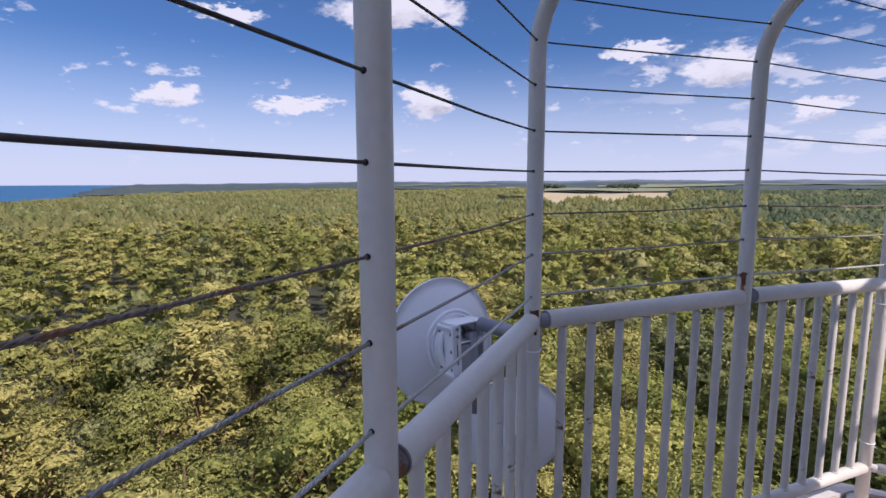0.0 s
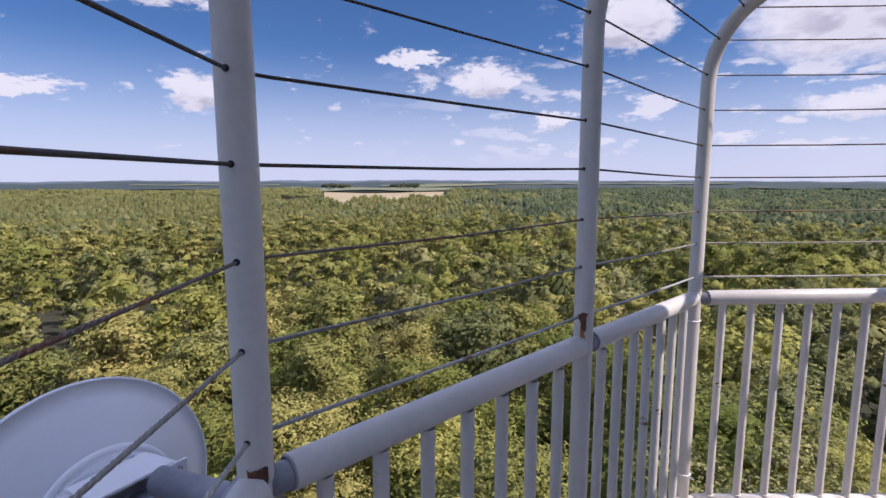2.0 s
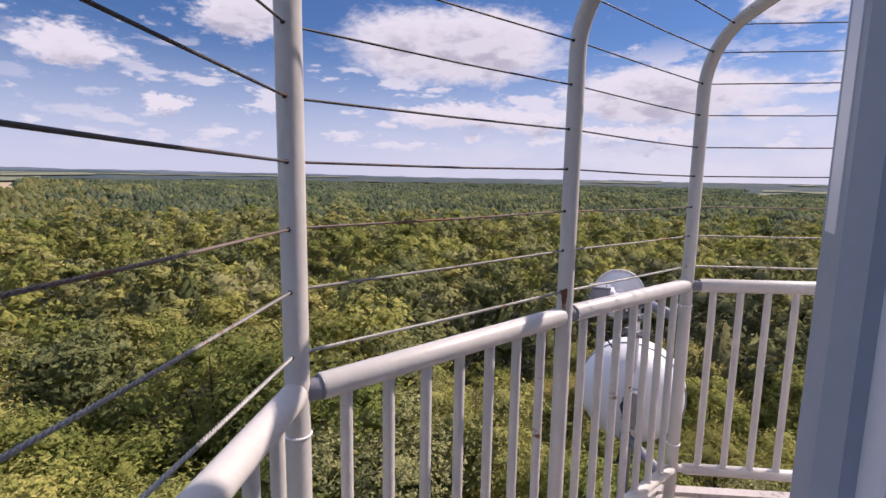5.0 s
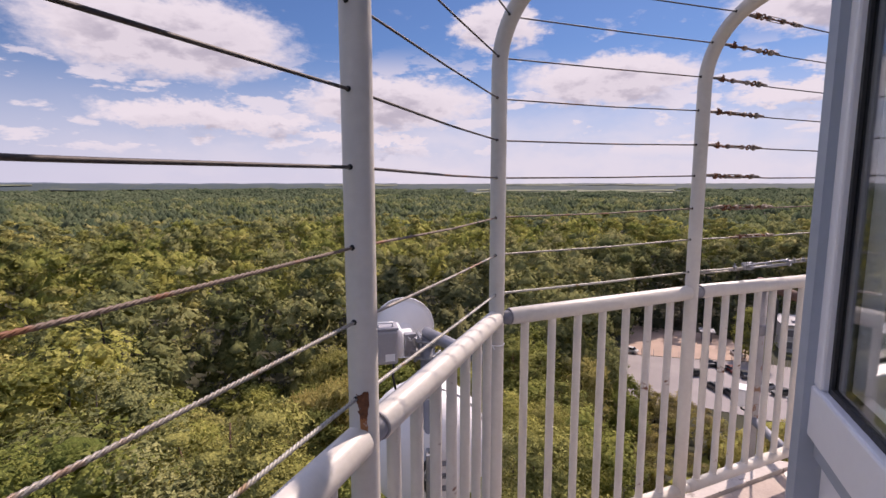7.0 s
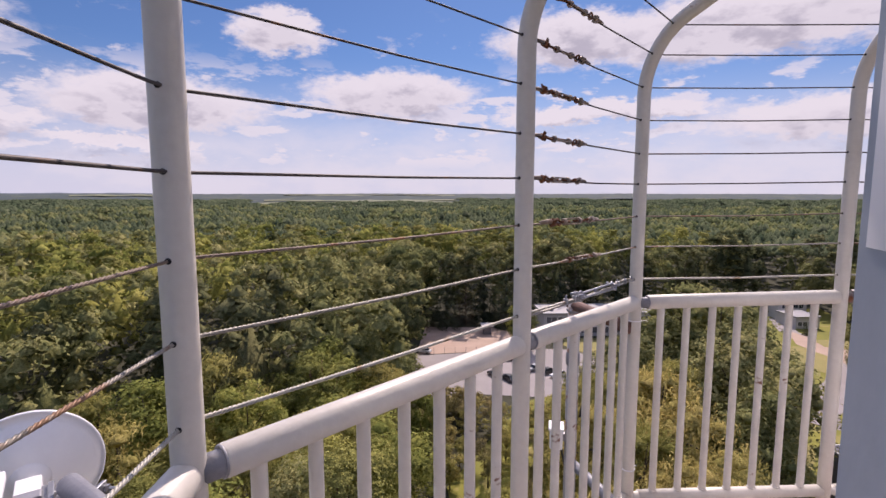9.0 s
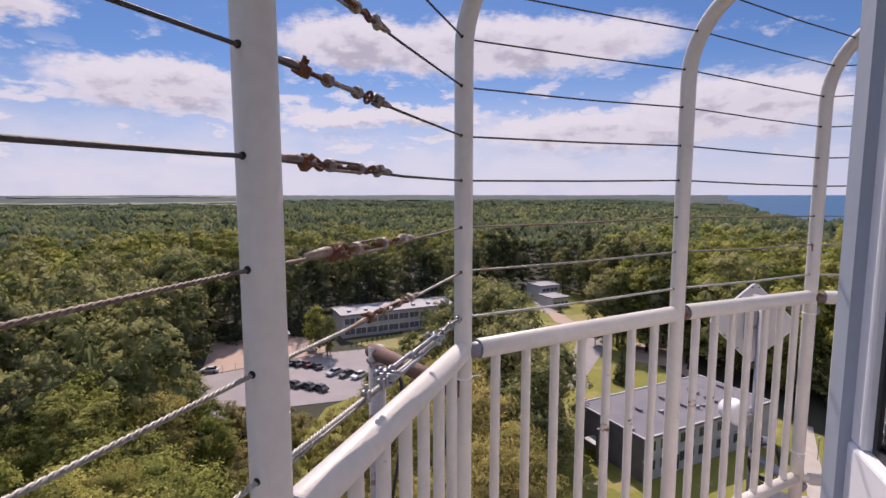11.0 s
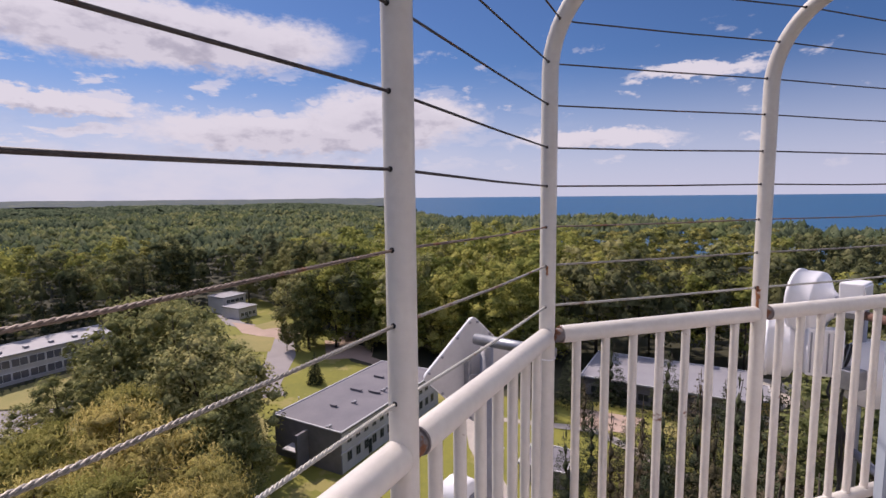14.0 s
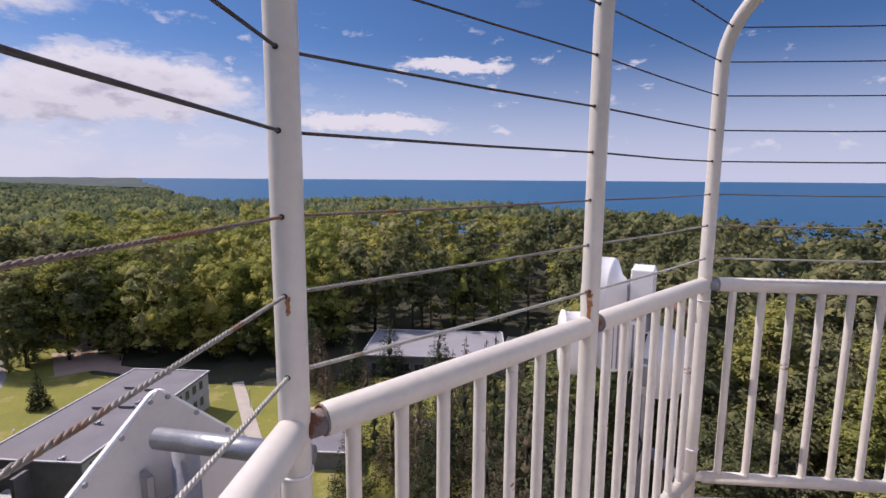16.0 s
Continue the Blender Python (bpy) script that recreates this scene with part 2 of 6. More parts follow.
RUSTROPE = surface("rust_brown_wire_rope", (.25, .19, .155), (.16, .115, .09), 5, .6, .1, .2, 120, stains=(.24, .11, .06), threshold=.55)
# upper ropes: rust, plus their silhouette darkness against the sky put into colour
DARKROPE = surface("rusty_silhouette_rope", (.10, .085, .08), (.05, .04, .04), 6, .6, .1, .3, 120, stains=(.13, .06, .03), threshold=.6)
CORNER = surface("grey_blue_panel", (.365, .41, .48), (.31, .355, .42), 2.5, .5, .05, fine=35)
PVC = surface("white_plastic_frame", (.86, .86, .88), (.81, .81, .84), 3, .35, .02, fine=50)
BACKPLATE = surface("pale_grey_plate", (.66, .64, .64), (.57, .55, .555), 4, .5, .05, fine=70)
RUBBER = surface("black_rubber", (.018, .018, .02), (.03, .03, .032), 30, .6, .1)
HOLE = surface("dark_grommet", (.012, .011, .012), (.022, .02, .02), 60, .8, .1)
FLOORING = surface("pinkish_floor_slab", (.50, .41, .35), (.40, .32, .28), 6, .75, .3, fine=70, by_object=.1)
KERB = surface("pale_worn_concrete", (.60, .54, .50), (.47, .42, .39), 7, .8, .3, fine=60, stains=(.30, .26, .23), threshold=.62)
CONCRETE = surface("concrete", (.42, .40, .38), (.33, .32, .31), 3, .85, .3, fine=40)
PANE = glass("window_glass", (.85, .9, .92))
INSIDE = surface("dim_interior", (.20, .19, .18), (.15, .15, .14), 2, .8, .05)
LEAF = foliage("broadleaf_leaves", (.218, .240, .064), (.424, .408, .118), .40)
LEAF2 = foliage("dark_broadleaf_leaves", (.174, .190, .078), (.360, .342, .140), .30)
WILLOW = foliage("willow_leaves", (.262, .242, .072), (.440, .378, .134), .36)
PINE = foliage("pine_needles", (.198, .197, .058), (.378, .352, .112), .22)
# darker leaf copy: shade of forest edges and shoreward woods put into colour
SHADELEAF = foliage("shade_darkened_leaves", (.091, .104, .049), (.191, .187, .087), .18)
# next three: distance put into the colour, darker and bluer than near leaves
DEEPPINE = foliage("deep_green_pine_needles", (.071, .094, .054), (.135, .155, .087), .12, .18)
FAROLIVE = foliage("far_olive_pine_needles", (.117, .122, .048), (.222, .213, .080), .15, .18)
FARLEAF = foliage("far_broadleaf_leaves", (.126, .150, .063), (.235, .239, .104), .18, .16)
SCRUBLEAF = foliage("olive_scrub_leaves", (.165, .145, .062), (.290, .245, .108), .28)
SPRUCE = foliage("spruce_needles", (.037, .049, .030), (.087, .097, .056), .10)
BROWNNEEDLE = foliage("olive_brown_needles", (.078, .066, .044), (.144, .120, .078), .12)
BARK = surface("bark", (.10, .075, .055), (.05, .04, .03), 6, .9, .6, fine=50)
PINEBARK = surface("orange_pine_bark", (.26, .14, .075), (.13, .08, .055), 5, .9, .6, fine=40)
GRASS = surface("mown_lawn", (.245, .230, .036), (.165, .170, .033), .09, .95, .4, fine=1.2, stains=(.29, .25, .08), threshold=.58)
WOODLAND = surface("forest_floor", (.060, .056, .030), (.032, .034, .018), .1, .95, .4, fine=1.5)
MEADOW = surface("dry_meadow", (.33, .27, .10), (.22, .21, .07), .15, .95, .4, fine=3)
ASPHALT = surface("pale_asphalt", (.34, .305, .30), (.28, .25, .25), .2, .9, .2, fine=6)
SAND = surface("sandy_ground", (.50, .36, .29), (.38, .28, .22), .2, .95, .3, fine=5)
PATHMAT = surface("light_paving", (.50, .44, .38), (.40, .35, .31), .5, .9, .2, fine=8)
FIELD = surface("ripe_field", (.46, .36, .21), (.38, .31, .18), .01, .95, .1, fine=.1)
PALEFIELD = surface("pale_green_field", (.17, .19, .105), (.21, .21, .125), .008, .95, .1, fine=.1)


# ---------------------------------------------------------------- building helpers
def mesh_of(bm, name, smooth=False):
    bmesh.ops.recalc_face_normals(bm, faces=bm.faces)
    me = bpy.data.meshes.new(name)
    bm.to_mesh(me)
    bm.free()
    if smooth:
        me.polygons.foreach_set("use_smooth", [True] * len(me.polygons))
    return me


def part(name, bm, material, parent=None, label="", smooth=False, at=None):
    me = bm if isinstance(bm, bpy.types.Mesh) else mesh_of(bm, name, smooth)
    if not me.materials:
        me.materials.append(material)
    ob = new(name, me)
    ob.parent = parent
    if at is not None:
        ob.matrix_basis = at
    if label:
        tagged(ob, label)
    return ob


def thing(name, label, category, m=None, group="", kind=""):
    ob = new(name)
    ob.empty_display_size = .2
    ob.matrix_basis = m or Matrix()
    return tagged(ob, label, category, group, kind)


def tube(bm, pts, r, n=12, caps=True, radii=None):
    """A round pipe along points."""
    pts = [Vector(p) for p in pts]
    rings, u = [], None
    for i, p in enumerate(pts):
        d = (pts[min(i + 1, len(pts) - 1)] - pts[max(i - 1, 0)]).normalized()
        if u is None:
            u = d.orthogonal().normalized()
        u = (u - d * u.dot(d)).normalized()
        v = d.cross(u)
        rr = radii[i] if radii else r
        rings.append([bm.verts.new(p + rr * (math.cos(2 * math.pi * k / n) * u + math.sin(2 * math.pi * k / n) * v)) for k in range(n)])
    for a, b in zip(rings, rings[1:]):
        for k in range(n):
            bm.faces.new((a[k], a[(k + 1) % n], b[(k + 1) % n], b[k]))
    if caps:
        bm.faces.new(rings[0][::-1]), bm.faces.new(rings[-1])
    return rings


def box(bm, lo, hi, bevel=0.0, m=None):
    lo, hi = Vector(lo), Vector(hi)
    got = bmesh.ops.create_cube(bm, size=1, matrix=(m or Matrix()) @ Matrix.Translation((lo + hi) / 2) @ Matrix.Diagonal((*(hi - lo), 1)))
    if bevel:
        edges = list({e for v in got["verts"] for e in v.link_edges})
        bmesh.ops.bevel(bm, geom=edges, offset=bevel, segments=2, affect="EDGES", profile=.5)


def lathe(bm, profile, n=32, m=None):
    """Turns (radius, height) pairs round the z axis."""
    m = m or Matrix()
    rings = []
    for r, z in profile:
        if r < 1e-5:
            rings.append([bm.verts.new(m @ Vector((0, 0, z)))])
        else:
            rings.append([bm.verts.new(m @ Vector((r * math.cos(2 * math.pi * k / n), r * math.sin(2 * math.pi * k / n), z))) for k in range(n)])
    for a, b in zip(rings, rings[1:]):
        for k in range(n):
            k2 = (k + 1) % n
            if len(a) == 1 and len(b) == 1:
                continue
            if len(a) == 1:
                bm.faces.new((a[0], b[k2], b[k]))
            elif len(b) == 1:
                bm.faces.new((a[k], a[k2], b[0]))
            else:
                bm.faces.new((a[k], a[k2], b[k2], b[k]))


def prism(bm, outline, z0, z1):
    low = [bm.verts.new((x, y, z0)) for x, y in outline]
    high = [bm.verts.new((x, y, z1)) for x, y in outline]
    bm.faces.new(low[::-1]), bm.faces.new(high)
    for k in range(len(low)):
        j = (k + 1) % len(low)
        bm.faces.new((low[k], low[j], high[j], high[k]))


def torus(bm, R0, r0, m=None, n=20, k=6):
    m = m or Matrix()
    rings = [[bm.verts.new(m @ Vector(((R0 + r0 * math.cos(2 * math.pi * j / k)) * math.cos(2 * math.pi * i / n), (R0 + r0 * math.cos(2 * math.pi * j / k)) * math.sin(2 * math.pi * i / n), r0 * math.sin(2 * math.pi * j / k)))) for j in range(k)] for i in range(n)]
    for i in range(n):
        a, b = rings[i], rings[(i + 1) % n]
        for j in range(k):
            bm.faces.new((a[j], b[j], b[(j + 1) % k], a[(j + 1) % k]))


def aim(origin, az_deg, el_deg=0.0):
    """A pose whose z axis points to that azimuth and elevation, x level."""
    a, e = radians(az_deg), radians(el_deg)
    z = Vector((math.cos(e) * math.cos(a), math.cos(e) * math.sin(a), math.sin(e)))
    x = Vector((-math.sin(a), math.cos(a), 0))
    y = z.cross(x)
    return Matrix.Translation(origin) @ Matrix((x, y, z)).transposed().to_4x4()


# ---------------------------------------------------------------- the gallery
R, AP = 2.35, 2.167
# small errors of the posts, (outwards, onwards, up) in millimetres, from the west middle post round the sunny side
SLIPS = [(17, -6, -6), (11, 8, 1), (-4, 10, 11), (2, -1, -6), (2, 16, 1), (-3, 12, -8), (-16, 26, 3), (-20, -9, -2), (-18, -10, 9), (-11, -19, -5), (-3, -10, 0), (24, -13, 2)]
POSTS = []
for i in range(16):
    a = radians(180 - 22.5 * i)
    out, on, up = SLIPS[i] if i < 12 else (0, 0, 0)
    r = (AP if i % 2 == 0 else R) + out / 1000
    POSTS.append(Vector((r * math.cos(a) + on / 1000 * math.sin(a), r * math.sin(a) - on / 1000 * math.cos(a), up / 1000)))
HOLES = [1.161, 1.295, 1.420, 1.550, 1.671, 1.803, 1.930, 2.055, 2.180, 2.300]
RAIL_Z, LOW_Z, FLOOR_Z = 1.08, 0.20, 0.03
# how far the top rail hangs below its usual height at each post, in millimetres
DROPS = [0, 0, 2, 4, 0, 4, 6, 18, 14, 20, 20, 28, 28, 20, 10, 4]
BEND_Z, BEND_R, BEND = 1.90, 0.27, radians(72)


def on_pole(s):
    """Place on the pole, (inwards, up), s metres above the floor along it."""
    if s <= BEND_Z:
        return 0.0, s
    a = (s - BEND_Z) / BEND_R
    if a <= BEND:
        return BEND_R * (1 - math.cos(a)), BEND_Z + BEND_R * math.sin(a)
    rest = s - BEND_Z - BEND_R * BEND
    return BEND_R * (1 - math.cos(BEND)) + rest * math.sin(BEND), BEND_Z + BEND_R * math.sin(BEND) + rest * math.cos(BEND)


def hole_at(i, h):
    i %= 16
    p = POSTS[i]
    inward = -Vector((p.x, p.y, 0)).normalized()
    dx, z = on_pole(h)
    return Vector((p.x, p.y, p.z + z)) + inward * dx


def onward(i):
    """The horizontal direction of the rail that leads to post i."""
    d = POSTS[i % 16] - POSTS[(i - 1) % 16]
    d.z = 0
    return d.normalized()


pole_bm = bmesh.new()
tube(pole_bm, [(dx, 0, z) for dx, z in (on_pole(s) for s in [0, .5, 1.0, 1.5, BEND_Z] + [BEND_Z + BEND_R * BEND * k / 10 for k in range(1, 11)] + [2.95])], .026, 20)
pole_me = mesh_of(pole_bm, "pole", True)
pole_me.materials.append(PAINT)
foot_bm = bmesh.new()
lathe(foot_bm, [(0, FLOOR_Z), (.055, FLOOR_Z), (.055, FLOOR_Z + .008), (.030, FLOOR_Z + .012), (.030, FLOOR_Z + .02), (0, FLOOR_Z + .02)], 20)
foot_me = mesh_of(foot_bm, "foot_plate")
foot_me.materials.append(PAINT)
ring_bm = bmesh.new()
torus(ring_bm, .0275, .0022, n=22)
tube(ring_bm, [(.0275, 0, 0), (.045, .006, .002), (.052, .014, -.004)], .0018, 5)
ring_me = mesh_of(ring_bm, "cable_tie", True)
ring_me.materials.append(CLEAN)
hole_bm = bmesh.new()
lathe(hole_bm, [(0, .004), (.0038, .0045), (.006, .0035), (.007, .0015), (.007, -.004)], 12)
hole_me = mesh_of(hole_bm, "grommet")
hole_me.materials.append(HOLE)


def rust_patch(post, z0, z1, a0, a1, seed, material=RUST, lift=.0272):
    """A ragged run of rust on the pole below a hole."""
    rng = random.Random(seed)
    bm = bmesh.new()
    n = 9
    rows = []
    for j in range(n + 1):
        f = j / n
        z = z1 + (z0 - z1) * f
        wide = (a1 - a0) / 2 * (1 - .55 * f) * rng.uniform(.75, 1.1)
        mid = (a0 + a1) / 2 + rng.uniform(-.08, .08)
        rows.append([bm.verts.new((lift * math.cos(mid + wide * (k / 3 - 1)), lift * math.sin(mid + wide * (k / 3 - 1)), z + rng.uniform(-.004, .004))) for k in range(7)])
    for a, b in zip(rows, rows[1:]):
        for k in range(6):
            bm.faces.new((a[k], a[k + 1], b[k + 1], b[k]))
    part("rust_stain", bm, material, post, "brown rust run" if material is RUST else "orange rust run", True)


for i in range(16):
    p = POSTS[i]
    az_in = math.atan2(-p.y, -p.x)
    m = Matrix.Translation((p.x, p.y, p.z)) @ Matrix.Rotation(az_in, 4, "Z")
    rusty = i in (1, 2, 4, 10)
    post = thing("arched_post", "white painted steel pipe post arching inwards, " + ("stained with rust" if rusty else "bored for wire ropes"), "post", m, "gallery posts")
    part("pole", pole_me, PAINT, post)
    part("foot_plate", foot_me, PAINT, post)
    if i % 2:
        part("cable_tie", ring_me, CLEAN, post, "thin pale cable tie", at=Matrix.Translation((0, 0, .985)) @ Matrix.Rotation(i, 4, "Z"))
        part("cable_tie", ring_me, CLEAN, post, "thin pale cable tie", at=Matrix.Translation((0, 0, .33)) @ Matrix.Rotation(i * 2, 4, "Z"))
    back = m.inverted().to_3x3() @ (-onward(i))
    for h in HOLES[:9]:
        dx, z = on_pole(h)
        face = aim((0, 0, 0), math.degrees(math.atan2(back.y, back.x)))
        part("grommet", hole_me, HOLE, post, at=Matrix.Translation((dx, 0, z)) @ face @ Matrix.Translation((0, 0, .0245)) @ Matrix.Diagonal((.70, .70, 1, 1)))
    toward = math.atan2(back.y, back.x)
    if i in (2, 4):
        rust_patch(post, 1.125, 1.172, toward + .0, toward + .95, i)
        rust_patch(post, 1.055, 1.150, toward + .15, toward + .80, i + 30, ORANGERUST, .0267)
    if i == 10:
        rust_patch(post, 1.148, 1.168, toward + .2, toward + .7, i)
        rust_patch(post, 1.085, 1.160, toward + .15, toward + .85, i + 30, ORANGERUST, .0267)
        rust_patch(post, .03, .32, toward + .2, toward + .7, 77)
    if i == 9:
        rust_patch(post, 1.265, 1.295, toward + .05, toward + .35, 41, ORANGERUST)
    if i == 1:
        rust_patch(post, 1.04, 1.12, toward - .3, toward + 1.2, i)

bal_bm = bmesh.new()
tube(bal_bm, [(0, 0, LOW_Z + .012), (0, 0, RAIL_Z - .028)], .0148, 12, caps=False)
torus(bal_bm, .0148, .0035, Matrix.Translation((0, 0, LOW_Z + .026)), 12, 5)
bal_me = mesh_of(bal_bm, "baluster", True)
bal_me.materials.append(PAINT)
rusty_bal_me = bal_me.copy()
rusty_bal_me.materials.clear()
rusty_bal_me.materials.append(CHIPPED)
bal_me.materials.append(PAINT)
for i in range(16):
    p, q = POSTS[i], POSTS[(i + 1) % 16]
    flat_p, flat_q = Vector((p.x, p.y, 0)), Vector((q.x, q.y, 0))
    L = (flat_q - flat_p).length
    m = Matrix.Translation(flat_p) @ Matrix.Rotation(math.atan2(q.y - p.y, q.x - p.x), 4, "Z")
    bay = thing("railing_panel", "white painted tubular steel railing panel with round balusters between two posts", "railing", m, "gallery railing")
    zp, zq = p.z - DROPS[i] / 1000, q.z - DROPS[(i + 1) % 16] / 1000
    bm = bmesh.new()
    x0 = .052 if i % 2 else .046
    tube(bm, [(x0, 0, RAIL_Z + zp), (x0 + .004, 0, RAIL_Z + zp), (L * .5, 0, RAIL_Z + (zp + zq) / 2), (L - .02, 0, RAIL_Z + zq)], .0295, 20, caps=False, radii=[.027, .0295, .0295, .0295])
    part("top_rail", bm, PAINT, bay, smooth=True)
    bm = bmesh.new()
    tube(bm, [(.015, 0, RAIL_Z + zp - .002), (x0 + .06, 0, RAIL_Z + zp - .002)], .0235, 16)
    torus(bm, .0262, .0028, Matrix.Translation((x0 - .001, 0, RAIL_Z + zp)) @ Matrix.Rotation(math.pi / 2, 4, "Y"), 18, 6)
    part("joint_sleeve", bm, SLEEVE if i in (0, 9, 10, 8) else DULL, bay, "partly rusted pipe sleeve", True)
    bm = bmesh.new()
    tube(bm, [(.05, 0, LOW_Z), (L - .015, 0, LOW_Z)], .0255, 16)
    tube(bm, [(0, 0, LOW_Z), (.09, 0, LOW_Z)], .019, 12)
    part("bottom_rail", bm, PAINT, bay, smooth=True)
    for k in range(1, 8):
        part("baluster", rusty_bal_me if (i * 5 + k * 3) % 7 in (1, 4) else bal_me, PAINT, bay, at=Matrix.Translation((L * k / 8, 0, 0)) @ Matrix.Rotation(i + k * 1.7, 4, "Z"))


def rope_mesh(pts, r, strands, pitch, steps):
    """Twisted strands along a chain of points."""
    pts = np.array([tuple(p) for p in pts])
    seg = np.linalg.norm(np.diff(pts, axis=0), axis=1)
    s = np.concatenate([[0], np.cumsum(seg)])
    n = int(s[-1] / pitch * steps)
    u = np.linspace(0, s[-1], n)
    c = np.stack([np.interp(u, s, pts[:, k]) for k in range(3)], 1)
    d = np.gradient(c, axis=0)
    d /= np.linalg.norm(d, axis=1)[:, None]
    side = np.cross(d, (0, 0, 1.0))
    side /= np.linalg.norm(side, axis=1)[:, None]
    upv = np.cross(side, d)
    verts, faces, k = [], [], 4 if strands > 1 else 8
    for j in range(strands):
        ph = 2 * np.pi * (u / pitch + j / strands)
        centre = c + (r * .46 if strands > 1 else 0) * (np.cos(ph)[:, None] * side + np.sin(ph)[:, None] * upv)
        ring = [centre + r * (.58 if strands > 1 else .70) * (np.cos(2 * np.pi * q / k) * side + np.sin(2 * np.pi * q / k) * upv) for q in range(k)]
        base = len(verts) * n * k
        verts.append(np.stack(ring, 1).reshape(-1, 3))
        i0 = np.arange(n - 1)[:, None] * k
        q = np.arange(k)[None]
        q2 = (q + 1) % k
        faces.append(base + np.stack([i0 + q, i0 + q2, i0 + k + q2, i0 + k + q], -1).reshape(-1, 4))
    return fast_mesh("wire_rope", np.concatenate(verts), np.concatenate(faces), smooth=True)


def fast_mesh(name, verts, quads, tint=None, smooth=False, normals=None):
    me = bpy.data.meshes.new(name)
    me.vertices.add(len(verts))
    me.vertices.foreach_set("co", np.ascontiguousarray(verts, dtype=np.float32).ravel())
    width = quads.shape[1]
    me.loops.add(quads.size)
    me.loops.foreach_set("vertex_index", np.ascontiguousarray(quads, dtype=np.int32).ravel())
    me.polygons.add(len(quads))
    me.polygons.foreach_set("loop_start", np.arange(0, quads.size, width, dtype=np.int32))
    if smooth:
        me.polygons.foreach_set("use_smooth", np.ones(len(quads), dtype=bool))
    if tint is not None:
        at = me.attributes.new("tint", "FLOAT", "POINT")
        at.data.foreach_set("value", np.ascontiguousarray(tint, dtype=np.float32))
    me.update(calc_edges=True)
    me.validate()
    if normals is not None:
        me.polygons.foreach_set("use_smooth", np.ones(len(me.polygons), dtype=bool))
        me.normals_split_custom_set_from_vertices(normals.astype(np.float32))
    return me


rng = random.Random(4)
for lv, h in enumerate(HOLES[:9]):
    pts = []
    for i in range(17):
        a, b = hole_at(i, h), hole_at(i + 1, h)
        pts.append(a)
        if i < 16:
            pts.append((a + b) / 2 - Vector((0, 0, rng.uniform(.001, .005))))
    me = rope_mesh(pts, (.0044, .0036, .0029)[lv], 3, .024, 5) if lv < 3 else rope_mesh(pts, .0040 if lv < 5 else .0036, 1, .12, 2)
    stuff = PALEROPE if lv == 0 else ROPE if lv == 1 else RUSTROPE if lv == 2 else DARKROPE
    me.materials.append(stuff)
    ob = part("wire_rope", me, stuff)
    tagged(ob, "thin twisted steel wire rope strung through the posts, " + ("grey" if lv < 3 else "rusty, with silhouette dark in its colour"), "cable", "gallery wire ropes")


